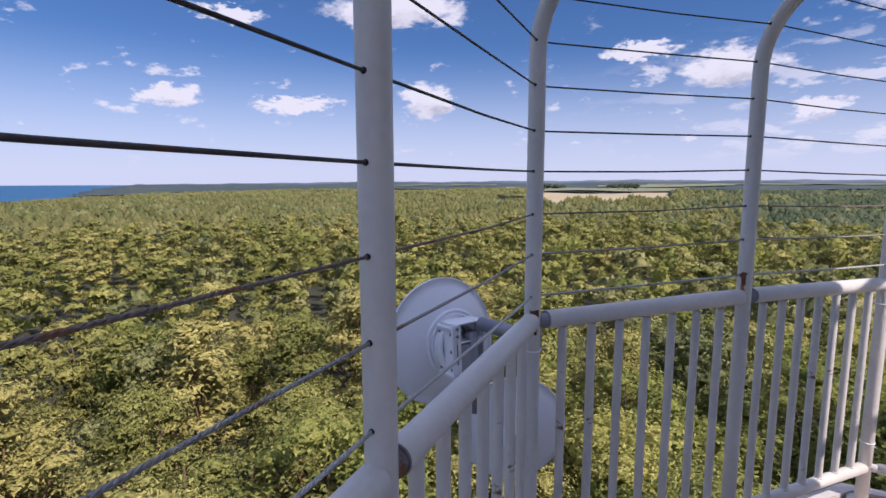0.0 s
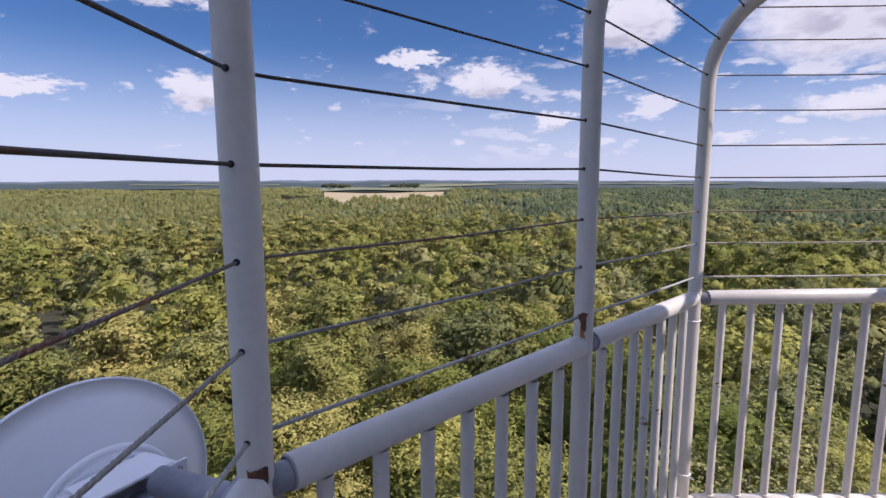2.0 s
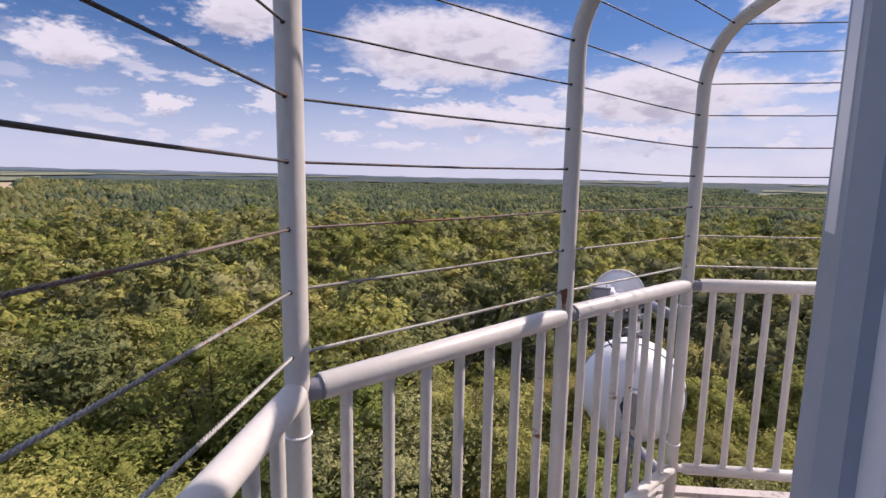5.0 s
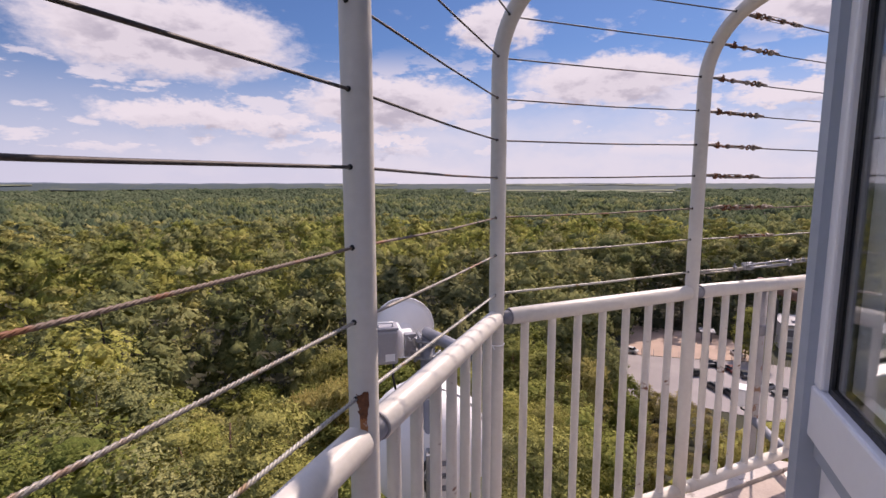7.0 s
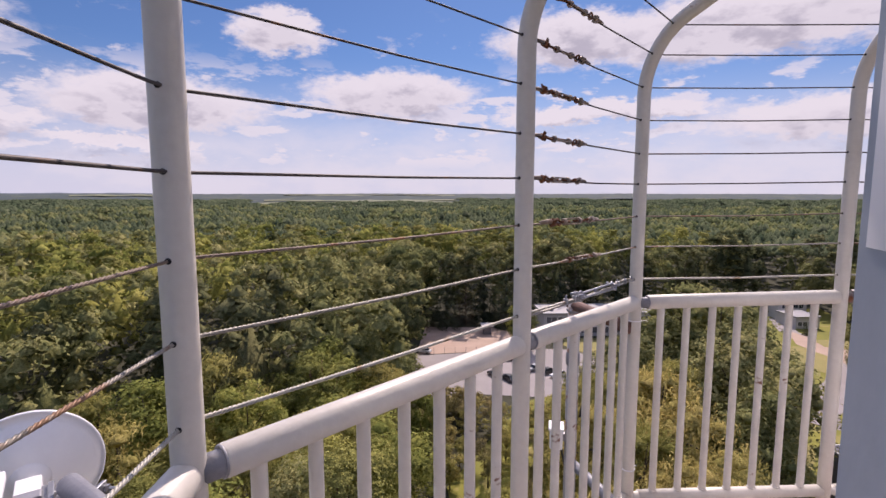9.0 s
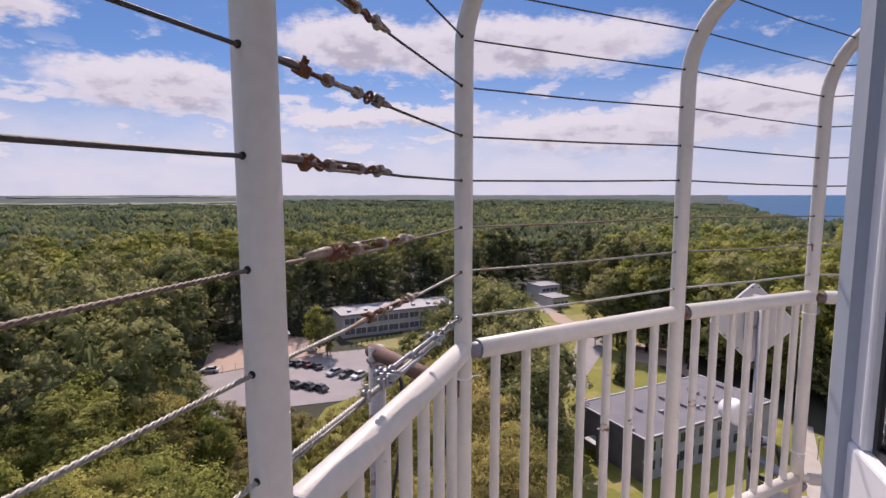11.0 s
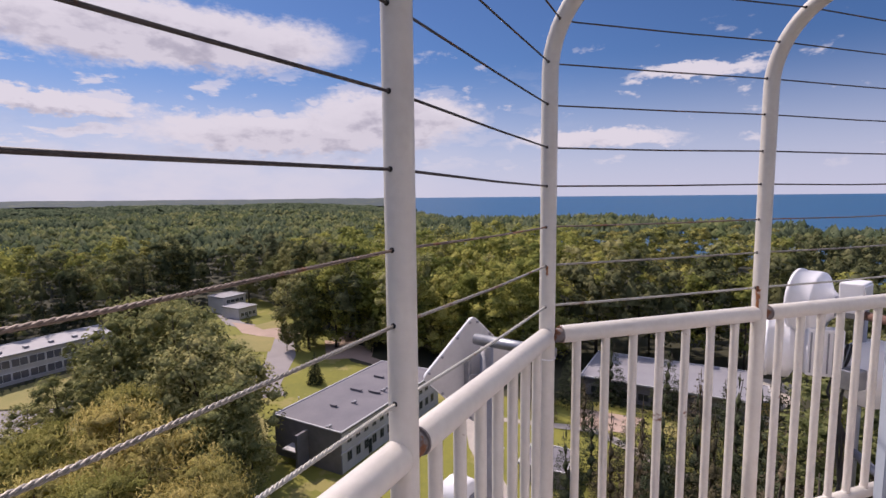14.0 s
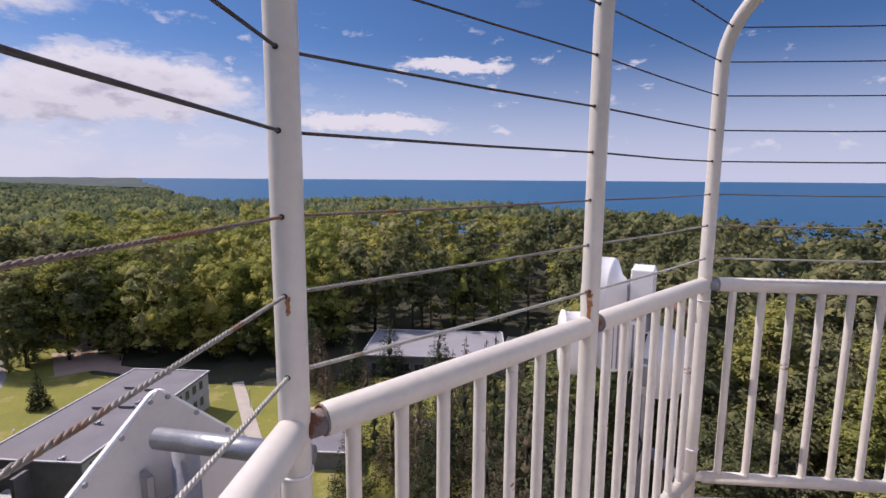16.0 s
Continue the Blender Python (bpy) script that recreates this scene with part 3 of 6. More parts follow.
def turnbuckle(a, b, seed, size, off, pale):
    """A rusty turnbuckle with eyes, hook and clamps on the rope from a towards b."""
    rng = random.Random(seed)
    d = (b - a).normalized()
    s = Vector((0, 0, 1)).cross(d).normalized()
    m = Matrix.Translation(a) @ Matrix((d, s, d.cross(s))).transposed().to_4x4() @ Matrix.Rotation(rng.uniform(-1.2, 1.2), 4, "X") @ Matrix.Translation((off, 0, 0)) @ Matrix.Scale(size, 4)
    t = thing("turnbuckle", "rusty steel turnbuckle with eye hooks tightening a wire rope", "turnbuckle", m, "rope turnbuckles")
    bm = bmesh.new()
    box(bm, (.165, -.0105, -.0033), (.265, -.0075, .0033), .0012)
    box(bm, (.165, .0075, -.0033), (.265, .0105, .0033), .0012)
    lathe(bm, [(0, 0), (.0100, 0), (.0110, .004), (.0110, .010), (.0092, .014), (0, .014)], 12, Matrix.Translation((.160, 0, 0)) @ Matrix.Rotation(math.pi / 2, 4, "Y"))
    lathe(bm, [(0, 0), (.0100, 0), (.0110, .004), (.0110, .010), (.0092, .014), (0, .014)], 12, Matrix.Translation((.256, 0, 0)) @ Matrix.Rotation(math.pi / 2, 4, "Y"))
    part("frame", bm, PALERUST if pale else BROWNSTEEL, t)
    bm = bmesh.new()
    tube(bm, [(.14, 0, 0), (.20, 0, 0)], .0045, 8)
    tube(bm, [(.225, 0, 0), (.30, 0, 0)], .0045, 8)
    part("threaded_rod", bm, RUST, t, "rusty threaded rod", True)
    for x, q in ((.13, 0), (.305, 1)):
        bm = bmesh.new()
        torus(bm, .0105, .0034, Matrix.Translation((x, 0, 0)) @ Matrix.Rotation(math.pi / 2 * q, 4, "X"), 14, 6)
        part("eye", bm, RUST, t, "rusty ring eye", True)
    bm = bmesh.new()
    tube(bm, [(.318, 0, 0), (.335, .004, .008), (.345, 0, .002), (.35, -.004, -.006)], .005, 7)
    box(bm, (.335, -.008, -.012), (.352, .008, .012), .002)
    part("rope_clamp", bm, PALERUST if pale else BROWNSTEEL, t, "rope clamp")
    bm = bmesh.new()
    tube(bm, [(.03, .003, 0), (.075, .004, .002), (.122, .003, 0)], .0068, 9, radii=[.0045, .0068, .006])
    part("taped_rope_end", bm, PALERUST if pale else BROWNSTEEL, t, "taped rope end", True)
    bm = bmesh.new()
    tube(bm, [(.355, 0, 0), (.385, .001, 0), (.40, 0, 0)], .007, 9, radii=[.0075, .0065, .004])
    part("taped_rope_end", bm, PALERUST if pale else BROWNSTEEL, t, "taped rope end", True)
    bm = bmesh.new()
    box(bm, (.088, -.011, -.009), (.105, .011, .009), .002)
    tube(bm, [(.092, 0, .004), (.092, 0, .020)], .003, 6)
    tube(bm, [(.101, 0, .004), (.101, 0, .017)], .003, 6)
    part("rope_clip", bm, RUST, t, "rusty rope clip with two bolts")
    return t


for lv in range(2, 9):
    turnbuckle(hole_at(6, HOLES[lv]), hole_at(7, HOLES[lv]), 20 + lv, 1.04 if lv == 2 else .92, .060 if lv == 2 else .004, lv in (2, 5, 7))
turnbuckle(hole_at(6, HOLES[1]), hole_at(7, HOLES[1]), 31, .76, .20, True)


def along_rope(c, d):
    x = d.normalized()
    side = Vector((0, 0, 1)).cross(x).normalized()
    return Matrix.Translation(c) @ Matrix((x, side, x.cross(side))).transposed().to_4x4()


def long_link(bm, m, length, half, r):
    """A stretched chain link along x."""
    pts = []
    for k in range(20):
        a = 2 * math.pi * k / 20
        pts.append(m @ Vector((math.cos(a) * half + (length / 2 - half) * (1 if math.cos(a) > 0 else -1), math.sin(a) * half, 0)))
    tube(bm, pts + pts[:2], r, 7, caps=False)


# the lowest rope is doubled, clipped and shackled to two long links
a, b = hole_at(6, HOLES[0]), hole_at(7, HOLES[0])
d = b - a
splice = thing("rope_splice", "doubled pale wire rope with clips, shackled to two galvanised links", "cable", Matrix(), "rope splices")
me = rope_mesh([a + d * .04 + Vector((0, 0, -.010)), a + d * .2 + Vector((.004, .003, -.013)), a + d * .36 + Vector((0, 0, -.010)), a + d * .41], .0042, 3, .030, 5)
part("loose_end", me, ROPE, splice)
me = rope_mesh([a + d * .74 + Vector((0, 0, .006)), a + d * .85 + Vector((.003, .002, .010)), a + d * .97 + Vector((0, 0, .004))], .0036, 3, .030, 5)
part("loose_end", me, ROPE, splice)
for f, turn in ((.49, .5), (.64, 1.6)):
    bm = bmesh.new()
    long_link(bm, along_rope(a + d * f, d) @ Matrix.Rotation(turn, 4, "X"), .155, .011, .0042)
    part("long_link", bm, STEEL, splice, "galvanised long link", True)
for f in (.405, .425, .735):
    mm = along_rope(a + d * f, d)
    bm = bmesh.new()
    torus(bm, .015, .0042, mm @ Matrix.Rotation(.7 + 9 * f, 4, "X"), 14, 6)
    part("shackle", bm, STEEL, splice, "galvanised shackle", True)
    bm = bmesh.new()
    tube(bm, [mm @ Vector((-.004, -.022, .006)), mm @ Vector((-.004, .022, .006))], .0042, 8)
    lathe(bm, [(0, -.005), (.008, -.005), (.008, .003), (0, .003)], 6, mm @ Matrix.Translation((-.004, .021, .006)) @ Matrix.Rotation(math.pi / 2, 4, "X"))
    part("shackle_pin", bm, STEEL, splice, "bolt of the shackle", True)
for f in (.30, .37, .39, .78, .86, .94):
    mm = along_rope(a + d * f, d)
    bm = bmesh.new()
    box(bm, (-.006, -.007, -.014 if f < .5 else -.006), (.006, .007, .008 if f < .5 else .014), .002, mm)
    tube(bm, [mm @ Vector((-.003, 0, .006)), mm @ Vector((-.003, 0, .019))], .002, 6)
    tube(bm, [mm @ Vector((.004, 0, .006)), mm @ Vector((.004, 0, .017))], .002, 6)
    part("rope_clip", bm, STEEL, splice, "steel rope clip")


# ---------------------------------------------------------------- floor, tower and cabin
def octagon(r, turn=22.5):
    return [(r * math.cos(radians(turn + 45 * k)), r * math.sin(radians(turn + 45 * k))) for k in range(8)]


bm = bmesh.new()
prism(bm, octagon(2.50), -.22, FLOOR_Z - .012)
tagged(part("floor", bm, CONCRETE), "octagonal concrete gallery floor", "floor", kind="structure")
floor_ob = bpy.data.objects["floor"]
bm = bmesh.new()
for k in range(8):
    a0, a1 = radians(22.5 + 45 * k), radians(67.5 + 45 * k)
    ring = [(r * math.cos(a), r * math.sin(a)) for r, a in ((2.41, a0), (2.47, a0), (2.47, a1), (2.41, a1))]
    prism(bm, ring, FLOOR_Z - .012, FLOOR_Z + .014)
tagged(part("kerb", bm, KERB), "low pale concrete kerb along the gallery edge", "kerb", kind="structure")
for k in range(8):
    am = radians(45 * k)
    nrm, tan = Vector((math.cos(am), math.sin(am), 0)), Vector((-math.sin(am), math.cos(am), 0))
    for row, (d0, d1) in enumerate(((1.40, 1.66), (1.664, 1.90), (1.904, 2.21))):
        half = [d * math.tan(radians(22.5)) for d in (d0, d1)]
        n = 4
        for j in range(n):
            f0, f1 = j / n * 2 - 1, (j + 1) / n * 2 - 1
            g = .002
            bm = bmesh.new()
            pts = [nrm * d0 + tan * (half[0] * f0 + g), nrm * d1 + tan * (half[1] * f0 + g), nrm * d1 + tan * (half[1] * f1 - g), nrm * d0 + tan * (half[0] * f1 - g)]
            prism(bm, [(p.x, p.y) for p in pts], FLOOR_Z - .014, FLOOR_Z + .001 * ((j * 7 + row * 3 + k) % 3))
            part("paving_slab", bm, FLOORING, floor_ob)

CR = 1.50
CAP = CR * math.cos(radians(22.5))
HALF = CR * math.sin(radians(22.5))
TOP = 3.9
tower = thing("tower_shaft", "pale octagonal concrete tower carrying the gallery", "tower", kind="structure")
bm = bmesh.new()
low, high = octagon(2.9), octagon(2.0)
lv = [bm.verts.new((x, y, -42.5)) for x, y in low]
hv = [bm.verts.new((x, y, -1.2)) for x, y in high]
bm.faces.new(lv[::-1])
for k in range(8):
    bm.faces.new((lv[k], lv[(k + 1) % 8], hv[(k + 1) % 8], hv[k]))
bm.faces.new(hv)
part("shaft", bm, CONCRETE, tower)
bm = bmesh.new()
lv = [bm.verts.new((x, y, -1.2)) for x, y in octagon(2.0)]
hv = [bm.verts.new((x, y, -.22)) for x, y in octagon(2.4)]
for k in range(8):
    bm.faces.new((lv[k], lv[(k + 1) % 8], hv[(k + 1) % 8], hv[k]))
part("cornice", bm, CONCRETE, tower)

bm = bmesh.new()
prism(bm, octagon(1.62), TOP, TOP + .12)
tagged(part("ceiling", bm, CORNER), "flat cabin roof over the window room", "roof", kind="structure")
bm = bmesh.new()
lathe(bm, [(1.3, TOP + .12), (1.1, TOP + .7), (.6, TOP + 1.1), (0, TOP + 1.25)], 16)
part("roof_cap", bm, CORNER, bpy.data.objects["ceiling"])
for k in range(8):
    am = 45.0 * k
    # corner casing between two faces
    ac = am + 22.5
    m = Matrix.Rotation(radians(ac), 4, "Z")
    bm = bmesh.new()
    w = .05
    t225 = radians(22.5)
    f = .038
    p1 = [(CR - .008, -w), (CR - .008, w)]
    side = lambda s: (CR - .008 - f * math.sin(t225) - .004, s * (w + f * math.cos(t225)))
    inner = lambda s: (CR - .12 - f * math.sin(t225), s * (w + f * math.cos(t225) - .03))
    outline = [p1[0], p1[1], side(1), inner(1), inner(-1), side(-1)]
    prism(bm, outline, FLOOR_Z, TOP)
    bmesh.ops.transform(bm, matrix=m, verts=bm.verts)
    wall = tagged(part(f"wall_{k + 1}", bm, CORNER), "grey-blue painted metal corner casing of the cabin", "wall", kind="structure")
    bm = bmesh.new()
    box(bm, (CR - .0085, -.03, 1.46), (CR - .0065, .022, 2.75), m=m)
    part("cover_strip", bm, CLEAN, wall, "pale strip on the corner casing")
    # parapet below the window and lintel above
    m = Matrix.Rotation(radians(am), 4, "Z") @ Matrix.Translation((CAP, 0, 0))
    hw = HALF - .086
    bm = bmesh.new()
    box(bm, (-.13, -hw, FLOOR_Z), (-.035, hw, 1.0), m=m)
    tagged(part(f"parapet_{k + 1}", bm, PVC), "white plastic panel below the cabin window", "wall", kind="structure")
    bm = bmesh.new()
    box(bm, (-.035, -hw, .955), (-.018, hw, 1.0), .004, m)
    box(bm, (-.035, -hw, FLOOR_Z), (-.018, hw, FLOOR_Z + .10), .004, m)
    part("trim", bm, CORNER, bpy.data.objects[f"parapet_{k + 1}"], "grey trim rail")
    bm = bmesh.new()
    box(bm, (-.13, -hw, 2.35), (-.03, hw, TOP), m=m)
    tagged(part(f"lintel_{k + 1}", bm, CORNER), "grey-blue panel above the cabin window", "wall", kind="structure")
    win = thing(f"window_{k + 1}", "white plastic framed cabin window with dark reflecting glass", "window", m, kind="structure")
    bm = bmesh.new()
    z0, z1, fw = 1.0, 2.35, .042
    box(bm, (-.10, -hw, z0), (-.004, hw, z0 + .11), .006)
    box(bm, (-.10, -hw, z1 - fw), (-.008, hw, z1), .006)
    box(bm, (-.10, -hw, z0 + .11), (-.008, -hw + fw, z1 - fw), .006)
    box(bm, (-.10, hw - fw, z0 + .11), (-.008, hw, z1 - fw), .006)
    part("window_frame", bm, PVC, win)
    bm = bmesh.new()
    g = .012
    box(bm, (-.060, -hw + fw, z0 + .11), (-.022, -hw + fw + g, z1 - fw))
    box(bm, (-.060, hw - fw - g, z0 + .11), (-.022, hw - fw, z1 - fw))
    box(bm, (-.060, -hw + fw + g, z0 + .11), (-.022, hw - fw - g, z0 + .11 + g))
    box(bm, (-.060, -hw + fw + g, z1 - fw - g), (-.022, hw - fw - g, z1 - fw))
    part("gasket", bm, RUBBER, win, "black rubber gasket")
    bm = bmesh.new()
    box(bm, (-.034, -hw + fw + g, z0 + .11 + g), (-.028, hw - fw - g, z1 - fw - g))
    pane = part("pane", bm, PANE, win, "clear reflecting glass")
    pane.visible_shadow = False
    bm = bmesh.new()
    box(bm, (-.0045, hw * .55, z0 + .052), (-.0015, hw * .55 + .05, z0 + .058), .001)
    part("drain_slot", bm, RUBBER, win, "dark drain slot cover")
bm = bmesh.new()
prism(bm, octagon(1.26), FLOOR_Z - .012, FLOOR_Z + .02)
tagged(part("cabin_floor", bm, INSIDE), "dark cabin floor", "floor", kind="structure")
bm = bmesh.new()
tube(bm, [(0, 0, FLOOR_Z + .02), (0, 0, TOP)], .35, 16)
tagged(part("inner_column", bm, INSIDE), "dim grey column inside the cabin", "column", kind="structure")


# ---------------------------------------------------------------- aerials fixed outside the railing
def dish_mesh(bm, r, depth, rim=.012):
    prof = [(r * f, -depth + depth * f * f) for f in (0, .15, .3, .45, .6, .75, .88, 1)]
    back = [(r * f, -depth + depth * f * f - .006) for f in (1, .88, .75, .6, .45, .3, .15)]
    lathe(bm, prof + [(r + .004, .002), (r + .008, -.003), (r + .008, -rim), (r + .003, -rim - .002)] + back + [(0, -depth - .006)], 56)


def pipe(parent, pts, r, material, label="", n=16, name="pipe"):
    bm = bmesh.new()
    tube(bm, pts, r, n)
    return part(name, bm, material, parent, label, True)


# large dish turned away over the forest
m = aim((-2.59, 1.115, .905), 150, -4) @ Matrix.Scale(.805, 4)
dish = thing("microwave_dish", "large white microwave dish on a pipe bracket outside the railing", "antenna", m)
bm = bmesh.new()
dish_mesh(bm, .30, .085)
part("reflector", bm, CLEAN, dish, smooth=True)
bm = bmesh.new()
torus(bm, .115, .012, Matrix.Translation((0, 0, -.086)), 36, 8)
lathe(bm, [(.098, -.088), (.098, -.15), (.104, -.155), (.119, -.155), (.125, -.15), (.125, -.088)], 36)
part("mount_ring", bm, CLEAN, dish, "white ring on the back", True)
for sx in (-1, 1):
    bm = bmesh.new()
    box(bm, (sx * .085 - .005, -.115, -.235), (sx * .085 + .005, .115, -.095), .002)
    part("bracket_cheek", bm, CLEAN, dish, "white folded steel cheek")
    for sy in (-.112, .10):
        bm = bmesh.new()
        box(bm, (sx * .085 - .02, sy, -.235), (sx * .085 + .02, sy + .012, -.10), .002)
        part("bracket_flange", bm, CLEAN, dish)
for sx in (-1, 1):
    # folded front flange with a long slot between two webs
    x0, x1 = sorted((sx * .064, sx * .112))
    bm = bmesh.new()
    box(bm, (x0, -.125, -.246), (x0 + .014, .125, -.238), .002)
    box(bm, (x1 - .014, -.125, -.246), (x1, .125, -.238), .002)
    box(bm, (x0 + .012, .055, -.2455), (x1 - .012, .125, -.2385), .002)
    box(bm, (x0 + .012, -.125, -.2455), (x1 - .012, -.055, -.2385), .002)
    part("front_flange", bm, CLEAN, dish, "white slotted flange")
    for sy in (-.10, .075, .108):
        bm = bmesh.new()
        lathe(bm, [(0, -.012), (.008, -.012), (.009, 0), (0, 0)], 3, Matrix.Translation(((x0 + x1) / 2, sy, -.245)))
        part("bolt", bm, DULL, dish, "dark bolt head")
for yy in (-.125, .035, .118):
    bm = bmesh.new()
    box(bm, (-.085, yy, -.235), (.085, yy + .008, -.12), .002)
    part("bracket_web", bm, CLEAN, dish, "white folded web")
bm = bmesh.new()
torus(bm, .150, .009, Matrix.Translation((0, .01, -.105)), 40, 8)
torus(bm, .132, .006, Matrix.Translation((0, .01, -.112)), 40, 8)
part("hub_ring", bm, CLEAN, dish, "white raised ring", True)
for sx in (-1, 1):
    for sy in (-.08, 0, .08):
        for sz in (-.21, -.13):
            bm = bmesh.new()
            lathe(bm, [(0, .007), (.008, .006), (.009, 0), (0, 0)], 6, Matrix.Translation((sx * .091, sy, sz)) @ Matrix.Rotation(sx * math.pi / 2, 4, "Y"))
            part("bolt", bm, DULL, dish)
bm = bmesh.new()
tube(bm, [(-.02, .075, -.215), (-.02, -.30, -.215)], .028, 16)
part("mast_pipe", bm, DULL, dish, "grey upright pipe", True)
bm = bmesh.new()
box(bm, (-.030, -.11, -.232), (.058, .028, -.16), .010)
part("radio_unit", bm, GREYBOX, dish, "small grey radio box")
arm = thing("pipe_bracket", "dark steel pipe arm clamped behind the railing corner", "bracket")
pipe(arm, [(-2.395, 1.03, 1.015), (-2.17, .955, 1.01)], .025, DULL)
pipe(arm, [(-2.21, .967, 1.03), (-2.21, .967, .20)], .022, DULL, "grey upright pipe")
bm = bmesh.new()
box(bm, (-2.245, .93, .95), (-2.165, 1.0, 1.05), .006)
part("clamp", bm, STEEL, arm, "steel pipe clamp")
m = aim((-2.36, 1.35, .48), 120, 0) @ Matrix.Scale(.85, 4)
small = thing("microwave_dish", "smaller white dish below the large one outside the railing", "antenna", m)
bm = bmesh.new()
dish_mesh(bm, .26, .08)
part("reflector", bm, CLEAN, small, smooth=True)
bm = bmesh.new()
lathe(bm, [(0, -.20), (.07, -.19), (.085, -.085), (0, -.08)], 20)
part("mount_ring", bm, CLEAN, small, "white hub on the back", True)
pipe(small, [(0, .25, -.24), (0, -.75, -.24)], .024, DULL, "grey upright pipe", name="mast_pipe")
bm = bmesh.new()
box(bm, (-.05, -.06, -.27), (.05, .06, -.18), .008)
part("bracket", bm, STEEL, small, "steel clamp bracket")

# pole with a small dish, its radio box and a big drum below it
mast = thing("antenna_mast", "grey steel pipe mast on a pipe arm outside the railing", "bracket")
pipe(mast, [(1.15, 2.52, .89), (1.15, 2.52, -.9)], .03, DULL)
pipe(mast, [(1.16, 2.53, .905), (.90, 2.20, .915)], .024, DULL, "grey pipe arm")
for zz in (.86, .79, .70):
    for yy in (2.475, 2.555):
        bm = bmesh.new()
        box(bm, (1.105, yy, zz), (1.195, yy + .010, zz + .035), .002)
        part("clamp_plate", bm, STEEL, mast, "bright steel clamp plate")
    for xx in (1.112, 1.188):
        bm = bmesh.new()
        tube(bm, [(xx, 2.455, zz + .018), (xx, 2.585, zz + .018)], .005, 7)
        lathe(bm, [(0, 0), (.010, 0), (.010, .008), (0, .008)], 6, Matrix.Translation((xx, 2.476, zz + .018)) @ Matrix.Rotation(math.pi / 2, 4, "X"))
        part("clamp_bolt", bm, STEEL, mast, "threaded bolt with nut")
pipe(mast, [(1.12, 2.52, .15), (.90, 2.20, .15)], .024, DULL, "grey pipe arm")
m = aim((1.27, 2.69, .88), 34, 2) @ Matrix.Scale(.76, 4)
dish = thing("microwave_dish", "small white round dish with a grey radio box behind it", "antenna", m)
bm = bmesh.new()
dish_mesh(bm, .178, .065)
part("reflector", bm, CLEAN, dish, smooth=True)
bm = bmesh.new()
lathe(bm, [(0, -.085), (.035, -.083), (.045, -.068), (.06, -.062), (0, -.06)], 28)
part("hub", bm, CLEAN, dish, "white hub", True)
bm = bmesh.new()
box(bm, (.085, -.062, -.40), (.212, .118, -.29), .012)
part("radio_unit", bm, GREYBOX, dish, "smooth grey radio box")
bm = bmesh.new()
box(bm, (.08, .118, -.395), (.217, .133, -.285), .006)
part("lid", bm, GREYBOX, dish, "grey lid")
bm = bmesh.new()
tube(bm, [(.11, .131, -.37), (.11, .155, -.37), (.185, .155, -.37), (.185, .131, -.37)], .006, 8)
part("carry_handle", bm, CLEAN, dish, "pale carrying handle", True)
bm = bmesh.new()
box(bm, (.102, -.042, -.4018), (.152, -.003, -.4004))
part("sticker", bm, PVC, dish, "white label")
for yy in (-.07, -.02, .03):
    bm = bmesh.new()
    tube(bm, [(.212, yy + .018, -.33), (.244, yy + .018, -.325)], .007, 8)
    part("connector", bm, STEEL, dish, "small steel connector", True)
bm = bmesh.new()
box(bm, (.237, -.075, -.345), (.243, .105, -.315), .002)
part("side_plate", bm, DULL, dish, "dark side plate")
bm = bmesh.new()
tube(bm, [(.062, .085, -.29), (.058, .05, -.30), (.057, -.02, -.30), (.064, -.06, -.29)], .016, 12)
part("waveguide", bm, CLEAN, dish, "white bent waveguide", True)
bm = bmesh.new()
box(bm, (.045, .05, -.30), (.075, .075, -.12), .004)
part("waveguide_flange", bm, CLEAN, dish, "pale flange")
bm = bmesh.new()
box(bm, (-.035, -.085, -.255), (.030, .045, -.215), .005)
part("clamp_plate", bm, DULL, dish, "dark clamp plate")
bm = bmesh.new()
box(bm, (-.055, .012, -.275), (-.010, .022, -.16), .002)
part("bracket_arm", bm, STEEL, dish, "bright steel bracket arm")
bm = bmesh.new()
box(bm, (-.060, -.055, -.285), (-.045, .035, -.17), .002)
part("bracket_plate", bm, STEEL, dish, "steel bracket plate")
bm = bmesh.new()
box(bm, (-.03, -.03, -.215), (.03, .03, -.105), .004)
part("bracket_stem", bm, CLEAN, dish, "pale bracket stem")
for bx, by in ((-.048, .03), (-.048, -.03), (-.015, -.03), (.01, .03), (.01, -.06)):
    bm = bmesh.new()
    tube(bm, [(bx, by, -.315), (bx, by, -.21)], .0045, 6)
    lathe(bm, [(0, -.305), (.010, -.305), (.010, -.295), (0, -.295)], 6, Matrix.Translation((bx, by, 0)))
    part("bolt", bm, STEEL, dish, "threaded bolt with nut")
bm = bmesh.new()
tube(bm, [(.10, -.05, -.34), (.11, -.14, -.36), (.09, -.24, -.35), (.02, -.36, -.27)], .006, 8)
part("lead", bm, RUBBER, dish, "black hanging lead", True)
m = aim((1.25, 2.57, .33), 22, 0) @ Matrix.Scale(.93, 4)
drum = thing("drum_antenna", "big white rounded drum antenna hanging low outside the railing", "antenna", m)
bm = bmesh.new()
lathe(bm, [(0, -.17), (.12, -.165), (.22, -.13), (.285, -.06), (.30, .0), (.305, .02), (.305, .15), (.298, .16), (0, .17)], 48)
part("drum", bm, CLEAN, drum, smooth=True)
bm = bmesh.new()
torus(bm, .306, .006, Matrix.Translation((0, 0, .02)), 48, 6)
